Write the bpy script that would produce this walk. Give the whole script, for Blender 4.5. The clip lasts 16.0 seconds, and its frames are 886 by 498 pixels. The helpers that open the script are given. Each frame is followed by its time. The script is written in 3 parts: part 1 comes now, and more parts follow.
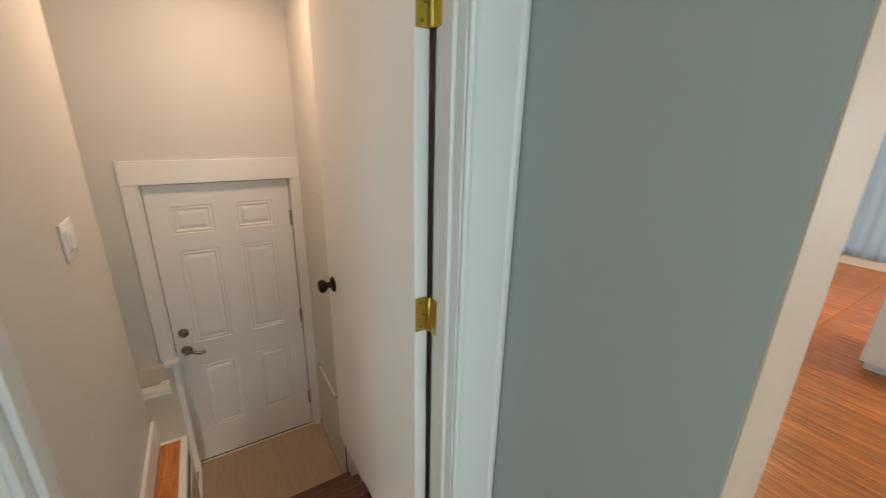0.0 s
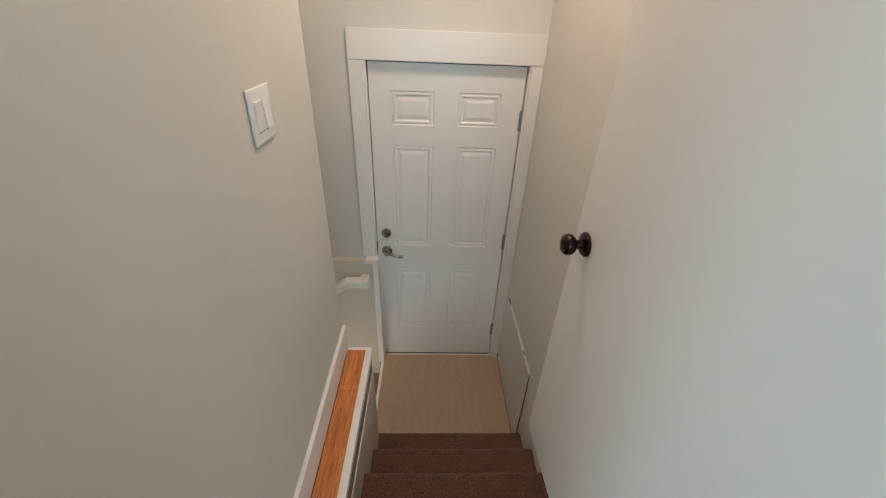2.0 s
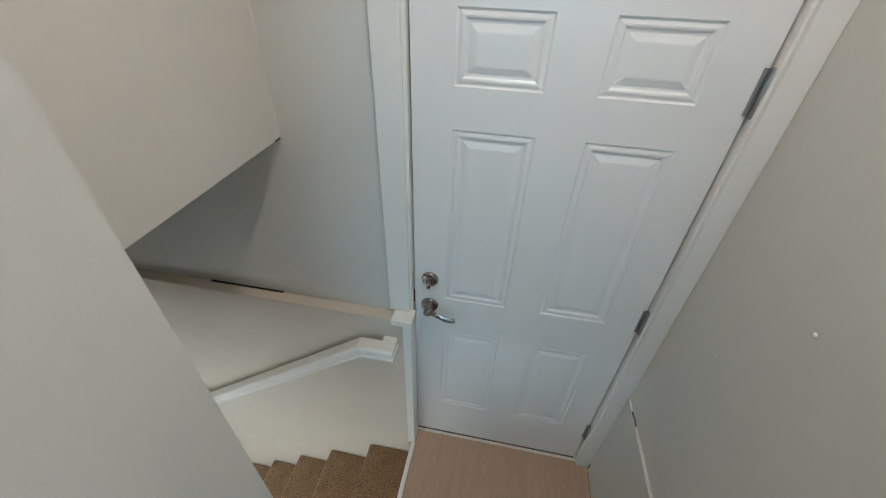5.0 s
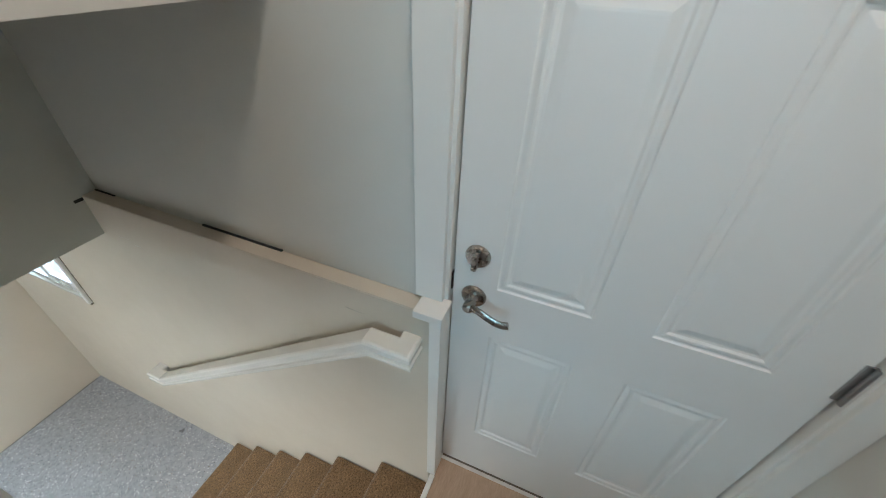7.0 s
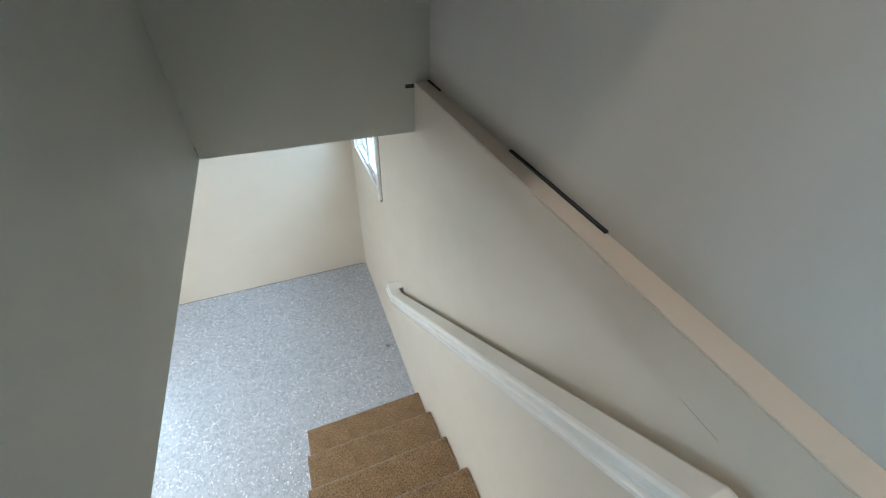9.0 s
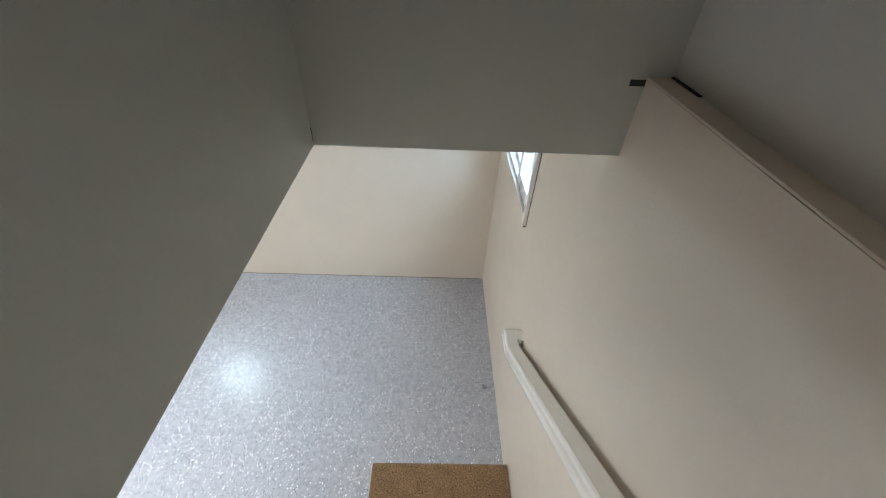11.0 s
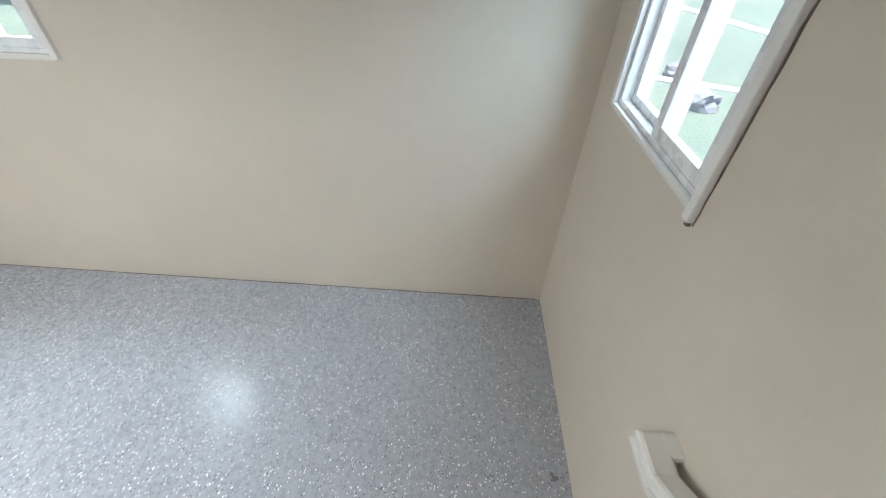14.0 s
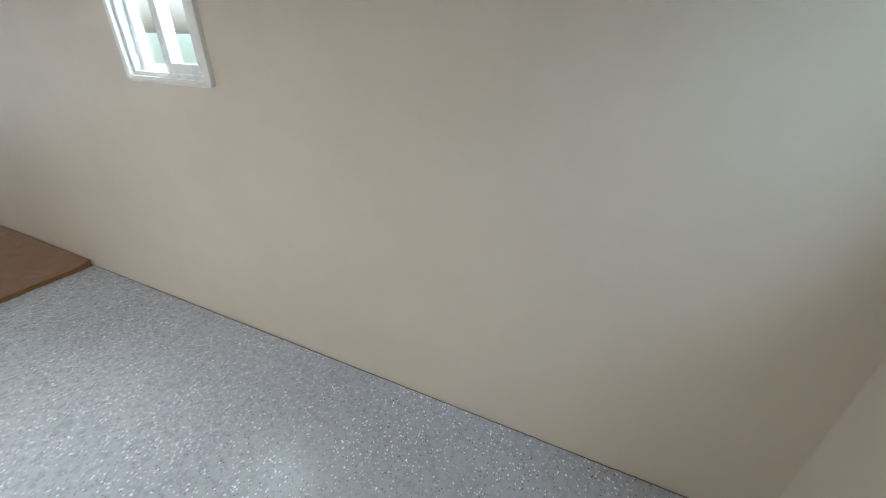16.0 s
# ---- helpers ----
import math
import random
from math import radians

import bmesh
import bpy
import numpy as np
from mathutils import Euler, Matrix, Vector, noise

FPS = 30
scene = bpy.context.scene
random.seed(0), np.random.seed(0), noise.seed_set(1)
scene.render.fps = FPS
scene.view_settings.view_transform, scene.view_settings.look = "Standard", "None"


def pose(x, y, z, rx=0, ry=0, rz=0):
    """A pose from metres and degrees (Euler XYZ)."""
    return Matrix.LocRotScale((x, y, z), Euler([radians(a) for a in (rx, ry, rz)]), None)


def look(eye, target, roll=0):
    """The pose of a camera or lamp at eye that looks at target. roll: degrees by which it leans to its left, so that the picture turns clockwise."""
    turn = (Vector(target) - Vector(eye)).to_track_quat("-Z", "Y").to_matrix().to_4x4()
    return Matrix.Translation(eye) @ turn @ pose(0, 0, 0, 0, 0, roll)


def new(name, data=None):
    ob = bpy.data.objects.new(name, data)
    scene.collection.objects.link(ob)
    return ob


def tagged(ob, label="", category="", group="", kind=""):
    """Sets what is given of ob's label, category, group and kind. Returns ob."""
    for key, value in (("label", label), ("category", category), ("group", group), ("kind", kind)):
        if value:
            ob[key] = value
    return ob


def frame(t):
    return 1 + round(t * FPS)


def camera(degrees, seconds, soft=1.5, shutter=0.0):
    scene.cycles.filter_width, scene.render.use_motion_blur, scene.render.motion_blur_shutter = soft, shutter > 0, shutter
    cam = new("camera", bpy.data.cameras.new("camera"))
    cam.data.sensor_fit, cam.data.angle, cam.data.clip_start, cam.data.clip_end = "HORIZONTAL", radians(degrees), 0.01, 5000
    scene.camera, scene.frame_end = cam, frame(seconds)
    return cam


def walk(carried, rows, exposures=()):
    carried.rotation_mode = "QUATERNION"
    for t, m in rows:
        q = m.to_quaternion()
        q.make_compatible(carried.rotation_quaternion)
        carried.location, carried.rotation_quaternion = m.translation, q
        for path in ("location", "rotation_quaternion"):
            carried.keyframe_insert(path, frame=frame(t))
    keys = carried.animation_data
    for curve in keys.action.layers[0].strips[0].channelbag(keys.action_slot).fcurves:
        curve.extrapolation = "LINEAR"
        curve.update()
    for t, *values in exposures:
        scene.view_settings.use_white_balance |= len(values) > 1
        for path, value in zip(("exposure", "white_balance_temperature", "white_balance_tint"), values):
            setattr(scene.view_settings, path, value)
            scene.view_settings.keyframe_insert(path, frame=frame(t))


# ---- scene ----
cam = camera(97.7, 16.0, soft=1.0, shutter=0.2)
PATH = [
    (0, (0.329, -2.801, 2.416), (1.325, -1.181, 1.796), 1.3),
    (0.5, (0.287, -2.749, 2.362), (0.865, -0.945, 1.717), 2.2),
    (1, (0.286, -2.561, 2.315), (0.657, -0.764, 1.52), 2.2),
    (1.5, (0.287, -2.352, 2.281), (0.506, -0.605, 1.331), 2.3),
    (2, (0.318, -2.122, 2.26), (0.396, -0.422, 1.21), 2.5),
    (2.5, (0.317, -1.931, 2.24), (0.309, -0.233, 1.183), 2.4),
    (3, (0.281, -1.723, 2.245), (0.185, -0.039, 1.17), 2.3),
    (3.5, (0.27, -1.536, 2.218), (0.123, 0.113, 1.095), 2.3),
    (4, (0.256, -1.297, 2.18), (0.078, 0.325, 1.024), 2.3),
    (4.2, (0.26, -1.237, 2.159), (0.058, 0.368, 0.984), 2.3),
    (6.3, (0.291, -0.763, 1.756), (-0.101, 0.757, 0.516), 2.3),
    (6.5, (0.306, -0.747, 1.745), (-0.131, 0.762, 0.508), 2.5),
    (7, (0.234, -0.683, 1.63), (-0.337, 0.78, 0.391), 2.3),
    (7.5, (0.119, -0.62, 1.517), (-0.642, 0.747, 0.271), 2.3),
    (8, (0.02, -0.6, 1.443), (-0.98, 0.588, 0.183), 3.0),
    (8.5, (-0.059, -0.53, 1.32), (-1.313, 0.374, 0.051), 3.3),
    (9, (-0.177, -0.48, 1.273), (-1.578, 0.142, -0.011), 2.7),
    (9.5, (-0.309, -0.491, 1.248), (-1.785, -0.092, -0.041), 2.5),
    (9.7, (-0.35, -0.496, 1.247), (-1.838, -0.151, -0.044), 2.8),
    (11.8, (-0.773, -0.456, 0.942), (-2.29, -0.477, -0.361), 2.4),
    (12, (-0.81, -0.475, 0.899), (-2.33, -0.493, -0.401), 2.4),
    (12.5, (-0.912, -0.52, 0.814), (-2.433, -0.545, -0.485), 2.3),
    (13, (-1.036, -0.524, 0.752), (-2.557, -0.559, -0.547), 2.1),
    (13.5, (-1.136, -0.544, 0.663), (-2.658, -0.588, -0.635), 2.1),
    (14, (-1.257, -0.567, 0.583), (-2.775, -0.63, -0.717), 2.0),
    (14.5, (-1.404, -0.564, 0.51), (-2.947, -0.665, -0.759), 1.7),
    (15, (-1.515, -0.636, 0.466), (-3.1, -0.804, -0.743), 1.8),
    (15.5, (-1.599, -0.771, 0.373), (-3.27, -1.097, -0.678), 2.0),
    (16, (-1.732, -0.741, 0.297), (-3.342, -1.454, -0.653), 1.5),
]
walk(cam, [(t, look(eye, target, roll)) for t, eye, target, roll in PATH],
     [(0, 1.55, 8000, 23), (0.7, 1.4, 8300, 27), (1.5, 1.72, 7600, 22), (2, 1.86, 6700, 16), (3, 1.97, 5880, 10), (4, 1.98, 5500, 6), (7, 2.18, 5650, 7), (8.5, 2.4, 5480, 7), (9.7, 2.4, 5350, 7), (11.8, 1.95, 5950, 15), (14, 1.92, 5720, 11), (15.5, 1.77, 5800, 11), (16, 1.53, 5800, 11)])

# ---- world, sun, lights ----
BF, BC, MF, UC = -1.052, 0.726, 0.87, 3.31      # basement floor and ceiling, main floor, upper ceiling

world = bpy.data.worlds.new("sky")
scene.world = world
world.use_nodes = True
wn = world.node_tree
sky = wn.nodes.new("ShaderNodeTexSky")
sky.sky_type = 'NISHITA'
sky.sun_disc = False
sky.sun_elevation, sky.sun_rotation = radians(80), radians(276)
sky.air_density, sky.dust_density = 1.0, 3.0
wn.links.new(sky.outputs[0], wn.nodes["Background"].inputs[0])
wn.nodes["Background"].inputs[1].default_value = 0.15

sun = new("sun", bpy.data.lights.new("sun", 'SUN'))
sun.data.energy, sun.data.angle, sun.data.color = 3.6, radians(0.6), (1, 0.96, 0.9)
sun.matrix_world = look((0, 0, 10), (1.7, -0.18, 0))


def area(name, eye, target, sx, sy, watts, color):
    d = bpy.data.lights.new(name, 'AREA')
    d.shape, d.size, d.size_y, d.energy, d.color = 'RECTANGLE', sx, sy, watts, color
    ob = new(name, d)
    ob.matrix_world = look(eye, target)
    return ob


# fill lamp at an unseen, added opening in the south wall, brightens the basement
area("daylight_fill", (-1.4, -6.55, 0.0), (-1.4, 0, -0.4), 1.6, 1.2, 5, (0.93, 0.98, 1.0))
area("daylight_fill", (0.8, -4.95, 2.15), (0.35, 0, 2.0), 2.3, 1.5, 14, (0.50, 0.84, 1.0))
area("daylight_fill", (-2.15, -4.45, 2.15), (0.95, -2.3, 1.9), 1.0, 1.4, 21, (0.52, 0.85, 1.0))
# living room fill, added at an unseen opening in the south wall
area("daylight_fill", (5.0, -4.95, 2.2), (5.0, 0, 1.4), 1.5, 1.3, 26, (0.84, 0.94, 1.0))
area("stair_lamp_glow", (0.45, -0.75, 3.22), (0.45, -0.75, 0), 0.22, 0.22, 3.8, (1.0, 0.81, 0.65))
area("fan_lamp_glow", (5.2, -1.56, 2.74), (5.2, -1.56, 0), 0.2, 0.2, 3, (1.0, 0.82, 0.6))
# general basement fill, hung under an added fixture that stays out of view
area("basement_fill_glow", (-0.9, -2.3, 0.655), (-0.9, -2.3, -1), 0.12, 1.2, 9.2, (1.0, 0.97, 0.88))
# sky light falling in through the two basement windows
area("daylight_fill", (-2.15, 0.24, 0.80), (-2.78, -0.75, -0.15), 0.5, 0.4, 4.2, (0.70, 0.90, 1.0))
area("daylight_fill", (-2.94, -2.383, 0.60), (-1.0, -1.55, 0.28), 0.45, 0.22, 7.5, (0.80, 0.97, 0.95))


# ---- materials ----
def nodes_of(name):
    m = bpy.data.materials.new(name)
    m.use_nodes = True
    nt = m.node_tree
    return m, nt, nt.nodes["Principled BSDF"]


def noise_node(nt, scale, detail=4, rough=0.6, stretch=None):
    tc = nt.nodes.new("ShaderNodeTexCoord")
    n = nt.nodes.new("ShaderNodeTexNoise")
    n.inputs["Scale"].default_value, n.inputs["Detail"].default_value, n.inputs["Roughness"].default_value = scale, detail, rough
    src = tc.outputs["Object"]
    if stretch:
        mp = nt.nodes.new("ShaderNodeMapping")
        mp.inputs["Scale"].default_value = stretch
        nt.links.new(src, mp.inputs[0])
        src = mp.outputs[0]
    nt.links.new(src, n.inputs["Vector"])
    return n


def ramp(nt, src, stops):
    r = nt.nodes.new("ShaderNodeValToRGB")
    e = r.color_ramp.elements
    while len(e) < len(stops):
        e.new(0.5)
    for k, (p, c) in enumerate(stops):
        e[k].position, e[k].color = p, (*c, 1) if len(c) == 3 else c
    nt.links.new(src, r.inputs[0])
    return r


def mixed(nt, a, b, fac, blend='MIX'):
    m = nt.nodes.new("ShaderNodeMix")
    m.data_type, m.blend_type = 'RGBA', blend
    for sock, v in ((m.inputs[0], fac), (m.inputs[6], a), (m.inputs[7], b)):
        if hasattr(v, "is_output"):
            nt.links.new(v, sock)
        elif isinstance(v, (int, float)):
            sock.default_value = v
        else:
            sock.default_value = (*v, 1)
    return m.outputs[2]


def relief(nt, bsdf, height, strength, dist=0.002):
    b = nt.nodes.new("ShaderNodeBump")
    b.inputs["Strength"].default_value, b.inputs["Distance"].default_value = strength, dist
    nt.links.new(height, b.inputs["Height"])
    nt.links.new(b.outputs[0], bsdf.inputs["Normal"])


def painted(name, col, rough=0.5, blotch=0.06, fine=220, bump=0.25, dirt=None, big=1.3, wavy=0.0):
    """Painted surface: broad blotches, fine roller stipple, optional marks."""
    m, nt, b = nodes_of(name)
    lo = tuple(c * (1 - blotch) for c in col)
    hi = tuple(min(1, c * (1 + blotch * 0.6)) for c in col)
    n1 = noise_node(nt, big, 5)
    out = ramp(nt, n1.outputs[0], [(0.3, lo), (0.7, hi)]).outputs[0]
    if dirt:
        n3 = noise_node(nt, 9, 6, 0.7)
        f = ramp(nt, n3.outputs[0], [(0.62, (0, 0, 0)), (0.8, (0.16, 0.16, 0.16))])
        out = mixed(nt, out, dirt, f.outputs[0])
    nt.links.new(out, b.inputs["Base Color"])
    n2 = noise_node(nt, fine, 3)
    n4 = noise_node(nt, 14, 2)
    if wavy:
        n5 = noise_node(nt, 3.2, 3, 0.5)
        wide = nt.nodes.new("ShaderNodeBump")
        wide.inputs["Strength"].default_value, wide.inputs["Distance"].default_value = wavy, 0.02
        nt.links.new(n5.outputs[0], wide.inputs["Height"])
    relief(nt, b, n2.outputs[0], bump, 0.001)
    if wavy:
        nt.links.new(wide.outputs[0], b.inputs["Normal"].links[0].from_node.inputs["Normal"])
    r = ramp(nt, n4.outputs[0], [(0.2, (rough * 0.85,) * 3), (0.8, (min(1, rough * 1.12),) * 3)])
    nt.links.new(r.outputs[0], b.inputs["Roughness"])
    return m


def metal(name, col, rough):
    m, nt, b = nodes_of(name)
    n = noise_node(nt, 60, 3)
    b.inputs["Metallic"].default_value = 1.0
    nt.links.new(ramp(nt, n.outputs[0], [(0.3, tuple(c * 0.8 for c in col)), (0.7, col)]).outputs[0], b.inputs["Base Color"])
    nt.links.new(ramp(nt, n.outputs[0], [(0.3, (rough * 0.7,) * 3), (0.7, (rough * 1.4,) * 3)]).outputs[0], b.inputs["Roughness"])
    return m


def carpet(name, dark, light):
    m, nt, b = nodes_of(name)
    n1 = noise_node(nt, 125, 4, 0.8)
    n2 = noise_node(nt, 12, 4)
    c = ramp(nt, n1.outputs[0], [(0.32, dark), (0.68, light)]).outputs[0]
    c = mixed(nt, c, ramp(nt, n2.outputs[0], [(0.3, (0.72, 0.72, 0.72)), (0.7, (1, 1, 1))]).outputs[0], 1.0, 'MULTIPLY')
    nt.links.new(c, b.inputs["Base Color"])
    b.inputs["Roughness"].default_value = 0.95
    b.inputs["Specular IOR Level"].default_value = 0.15
    b.inputs["Sheen Weight"].default_value = 0.25
    relief(nt, b, n1.outputs[0], 0.9, 0.006)
    return m


def wood(name, dark, light, rough=0.3, axis=(14, 1.2, 14)):
    m, nt, b = nodes_of(name)
    n1 = noise_node(nt, 3.0, 8, 0.65, axis)
    n2 = noise_node(nt, 9.0, 6, 0.7, (axis[0] * 2, axis[1], axis[2] * 2))
    info = nt.nodes.new("ShaderNodeObjectInfo")
    c = ramp(nt, n1.outputs[0], [(0.33, dark), (0.62, light)]).outputs[0]
    c = mixed(nt, c, ramp(nt, n2.outputs[0], [(0.4, (0.55, 0.5, 0.45)), (0.55, (1, 1, 1))]).outputs[0], 0.7, 'MULTIPLY')
    tone = ramp(nt, info.outputs["Random"], [(0, (0.82, 0.8, 0.78)), (1, (1.1, 1.06, 1.02))]).outputs[0]
    nt.links.new(mixed(nt, c, tone, 1.0, 'MULTIPLY'), b.inputs["Base Color"])
    b.inputs["Roughness"].default_value = rough
    relief(nt, b, n2.outputs[0], 0.15, 0.001)
    return m


WALL = painted("beige_wall_paint", (0.645, 0.625, 0.575), 0.5, 0.05)
# darker, cooler copy of WALL: some of the stairwell's shade is in the colour
WALL_S = painted("shaded_grey_green_paint", (0.53, 0.55, 0.505), 0.5, 0.07, 160, 0.35, (0.36, 0.37, 0.33), wavy=0.2)
# tan for wall ends: the warm light on them is put into the colour
WALL_T = painted("warm_lit_tan_wall", (0.50, 0.38, 0.30), 0.5, 0.05)
WALL_B = painted("cream_masonry_paint", (0.645, 0.572, 0.470), 0.5, 0.06, 120, 0.45, (0.60, 0.54, 0.44), wavy=0.35)
WALL_H = painted("grey_green_wall_paint", (0.33, 0.375, 0.35), 0.55, 0.04)
TRIM = painted("white_trim_paint", (0.80, 0.78, 0.74), 0.32, 0.03, 160, 0.12, (0.66, 0.62, 0.56))
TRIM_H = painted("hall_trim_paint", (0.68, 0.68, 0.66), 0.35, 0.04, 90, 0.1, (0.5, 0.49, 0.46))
DOORW = painted("white_door_paint", (0.80, 0.78, 0.75), 0.34, 0.02, 38, 0.05)
RAILP = painted("white_gloss_paint", (0.80, 0.77, 0.71), 0.25, 0.04, 90, 0.15, (0.62, 0.57, 0.48))
VINYL = painted("white_vinyl", (0.82, 0.82, 0.81), 0.28, 0.02, 300, 0.05)
CEIL = painted("white_ceiling_paint", (0.74, 0.72, 0.68), 0.7, 0.04)
PLASTIC = painted("white_switch_plastic", (0.80, 0.79, 0.77), 0.25, 0.015, 300, 0.03)
CARPET_D = carpet("dark_brown_carpet", (0.055, 0.024, 0.016), (0.29, 0.142, 0.094))
CARPET_T = carpet("tan_carpet", (0.07, 0.038, 0.016), (0.45, 0.28, 0.135))
RUG = carpet("brown_carpet", (0.16, 0.072, 0.022), (0.38, 0.185, 0.066))
OAK = wood("orange_oak", (0.46, 0.13, 0.03), (0.76, 0.28, 0.085), 0.28)
NICKEL = metal("satin_nickel", (0.38, 0.34, 0.30), 0.26)
STEEL = metal("dull_steel", (0.42, 0.42, 0.42), 0.4)
BRASS = metal("worn_brass", (0.62, 0.47, 0.13), 0.38)
BRONZE = metal("oil_rubbed_bronze", (0.055, 0.035, 0.03), 0.3)
DARK = painted("dark_gap", (0.03, 0.035, 0.035), 0.9, 0.2)
DUST = painted("dusty_brown_grime", (0.16, 0.13, 0.10), 0.9, 0.3, 60, 0.6)
CAULK = painted("white_caulk", (0.74, 0.71, 0.66), 0.6, 0.15, 60, 0.8, (0.4, 0.36, 0.3), 14)
CONCRETE = painted("pale_concrete", (0.50, 0.49, 0.46), 0.85, 0.15, 80, 0.5, (0.35, 0.34, 0.32))
ROCK = painted("grey_rock", (0.20, 0.20, 0.21), 0.9, 0.3, 30, 0.9)
SHADE = painted("blue_grey_curtain", (0.50, 0.58, 0.62), 0.9, 0.12)


def vinyl_floor():
    m, nt, b = nodes_of("beige_vinyl_floor")
    n1 = noise_node(nt, 2.2, 6, 0.65, (16, 2, 1))
    n2 = noise_node(nt, 30, 5, 0.7, (6, 1, 1))
    c = ramp(nt, n1.outputs[0], [(0.3, (0.44, 0.31, 0.215)), (0.7, (0.50, 0.36, 0.255))]).outputs[0]
    c = mixed(nt, c, ramp(nt, n2.outputs[0], [(0.35, (0.82, 0.8, 0.78)), (0.65, (1.05, 1.05, 1.05))]).outputs[0], 0.8, 'MULTIPLY')
    nt.links.new(c, b.inputs["Base Color"])
    b.inputs["Roughness"].default_value = 0.42
    relief(nt, b, n2.outputs[0], 0.15, 0.0008)
    return m


def epoxy_floor():
    m, nt, b = nodes_of("grey_flaked_epoxy")
    tc = nt.nodes.new("ShaderNodeTexCoord")
    n1 = noise_node(nt, 0.9, 4)
    n3 = noise_node(nt, 45, 4, 0.7)
    base = ramp(nt, n1.outputs[0], [(0.3, (0.37, 0.378, 0.405)), (0.7, (0.43, 0.436, 0.46))]).outputs[0]
    base = mixed(nt, base, ramp(nt, n3.outputs[0], [(0.35, (0.9, 0.9, 0.9)), (0.65, (1.06, 1.06, 1.06))]).outputs[0], 1.0, 'MULTIPLY')
    heights = []
    patch = ramp(nt, noise_node(nt, 4.0, 4, 0.6).outputs[0], [(0.34, (0.25, 0.25, 0.25)), (0.50, (1, 1, 1))]).outputs[0]
    warp = noise_node(nt, 130, 2, 0.5)
    # chips of several sizes, stretched and turned so that none repeats another
    for scale, cut, keep, turn, col in ((66, 0.20, 0.76, 20, (0.88, 0.88, 0.88)), (80, 0.20, 0.77, 75, (0.86, 0.87, 0.88)), (52, 0.19, 0.84, 130, (0.95, 0.95, 0.94)),
                                        (84, 0.19, 0.76, 45, (0.05, 0.05, 0.055)), (80, 0.22, 0.84, 100, (0.33, 0.26, 0.20))):
        off = nt.nodes.new("ShaderNodeVectorMath")
        off.operation = 'MULTIPLY_ADD'
        off.inputs[1].default_value = (0.004, 0.004, 0)
        mp = nt.nodes.new("ShaderNodeMapping")
        mp.inputs["Location"].default_value = (scale * 0.37, scale * 0.11, 0)
        mp.inputs["Rotation"].default_value = (0, 0, radians(turn))
        mp.inputs["Scale"].default_value = (0.84, 1.14, 1)
        v = nt.nodes.new("ShaderNodeTexVoronoi")
        v.voronoi_dimensions, v.distance = '2D', 'EUCLIDEAN'
        v.inputs["Scale"].default_value = scale
        nt.links.new(warp.outputs["Color"], off.inputs[0])
        nt.links.new(tc.outputs["Object"], off.inputs[2])
        nt.links.new(off.outputs[0], mp.inputs[0])
        nt.links.new(mp.outputs[0], v.inputs["Vector"])
        near = ramp(nt, v.outputs["Distance"], [(cut - 0.03, (1, 1, 1)), (cut + 0.03, (0, 0, 0))]).outputs[0]
        sel = ramp(nt, v.outputs["Color"], [(keep - 0.01, (0, 0, 0)), (keep + 0.01, (1, 1, 1))]).outputs[0]
        mask = mixed(nt, near, sel, 1.0, 'MULTIPLY')
        mask = mixed(nt, mask, patch, 1.0, 'MULTIPLY')
        base = mixed(nt, base, col, mask)
        heights.append(mask)
    nt.links.new(base, b.inputs["Base Color"])
    r = ramp(nt, n3.outputs[0], [(0.3, (0.25, 0.25, 0.25)), (0.7, (0.31, 0.31, 0.31))])
    nt.links.new(r.outputs[0], b.inputs["Roughness"])
    b.inputs["Specular IOR Level"].default_value = 0.34
    hs = mixed(nt, mixed(nt, heights[0], heights[1], 0.5), n3.outputs[0], 0.15)
    relief(nt, b, hs, 0.05, 0.0006)
    return m


def grass_mat():
    m, nt, b = nodes_of("lawn_grass")
    n1, n2 = noise_node(nt, 0.6, 5), noise_node(nt, 60, 4, 0.8)
    c = ramp(nt, n1.outputs[0], [(0.3, (0.14, 0.18, 0.15)), (0.7, (0.19, 0.23, 0.195))]).outputs[0]
    c = mixed(nt, c, ramp(nt, n2.outputs[0], [(0.3, (0.5, 0.5, 0.45)), (0.7, (1.3, 1.3, 1.1))]).outputs[0], 1.0, 'MULTIPLY')
    nt.links.new(c, b.inputs["Base Color"])
    b.inputs["Roughness"].default_value = 0.9
    relief(nt, b, n2.outputs[0], 1.0, 0.02)
    return m


def glass_mat():
    m, nt, b = nodes_of("window_glass")
    b.inputs["Base Color"].default_value = (0.96, 0.99, 0.98, 1)
    b.inputs["Transmission Weight"].default_value = 1.0
    b.inputs["Roughness"].default_value = 0.0
    b.inputs["IOR"].default_value = 1.45
    return m


def glow_mat(name, col, strength):
    m, nt, b = nodes_of(name)
    b.inputs["Base Color"].default_value = (0.9, 0.88, 0.82, 1)
    b.inputs["Emission Color"].default_value = (*col, 1)
    b.inputs["Emission Strength"].default_value = strength
    return m


FLOOR_V, EPOXY, GRASS, GLASS = vinyl_floor(), epoxy_floor(), grass_mat(), glass_mat()
SIDING = painted("blue_grey_siding", (0.30, 0.36, 0.42), 0.6, 0.06, 90, 0.2)


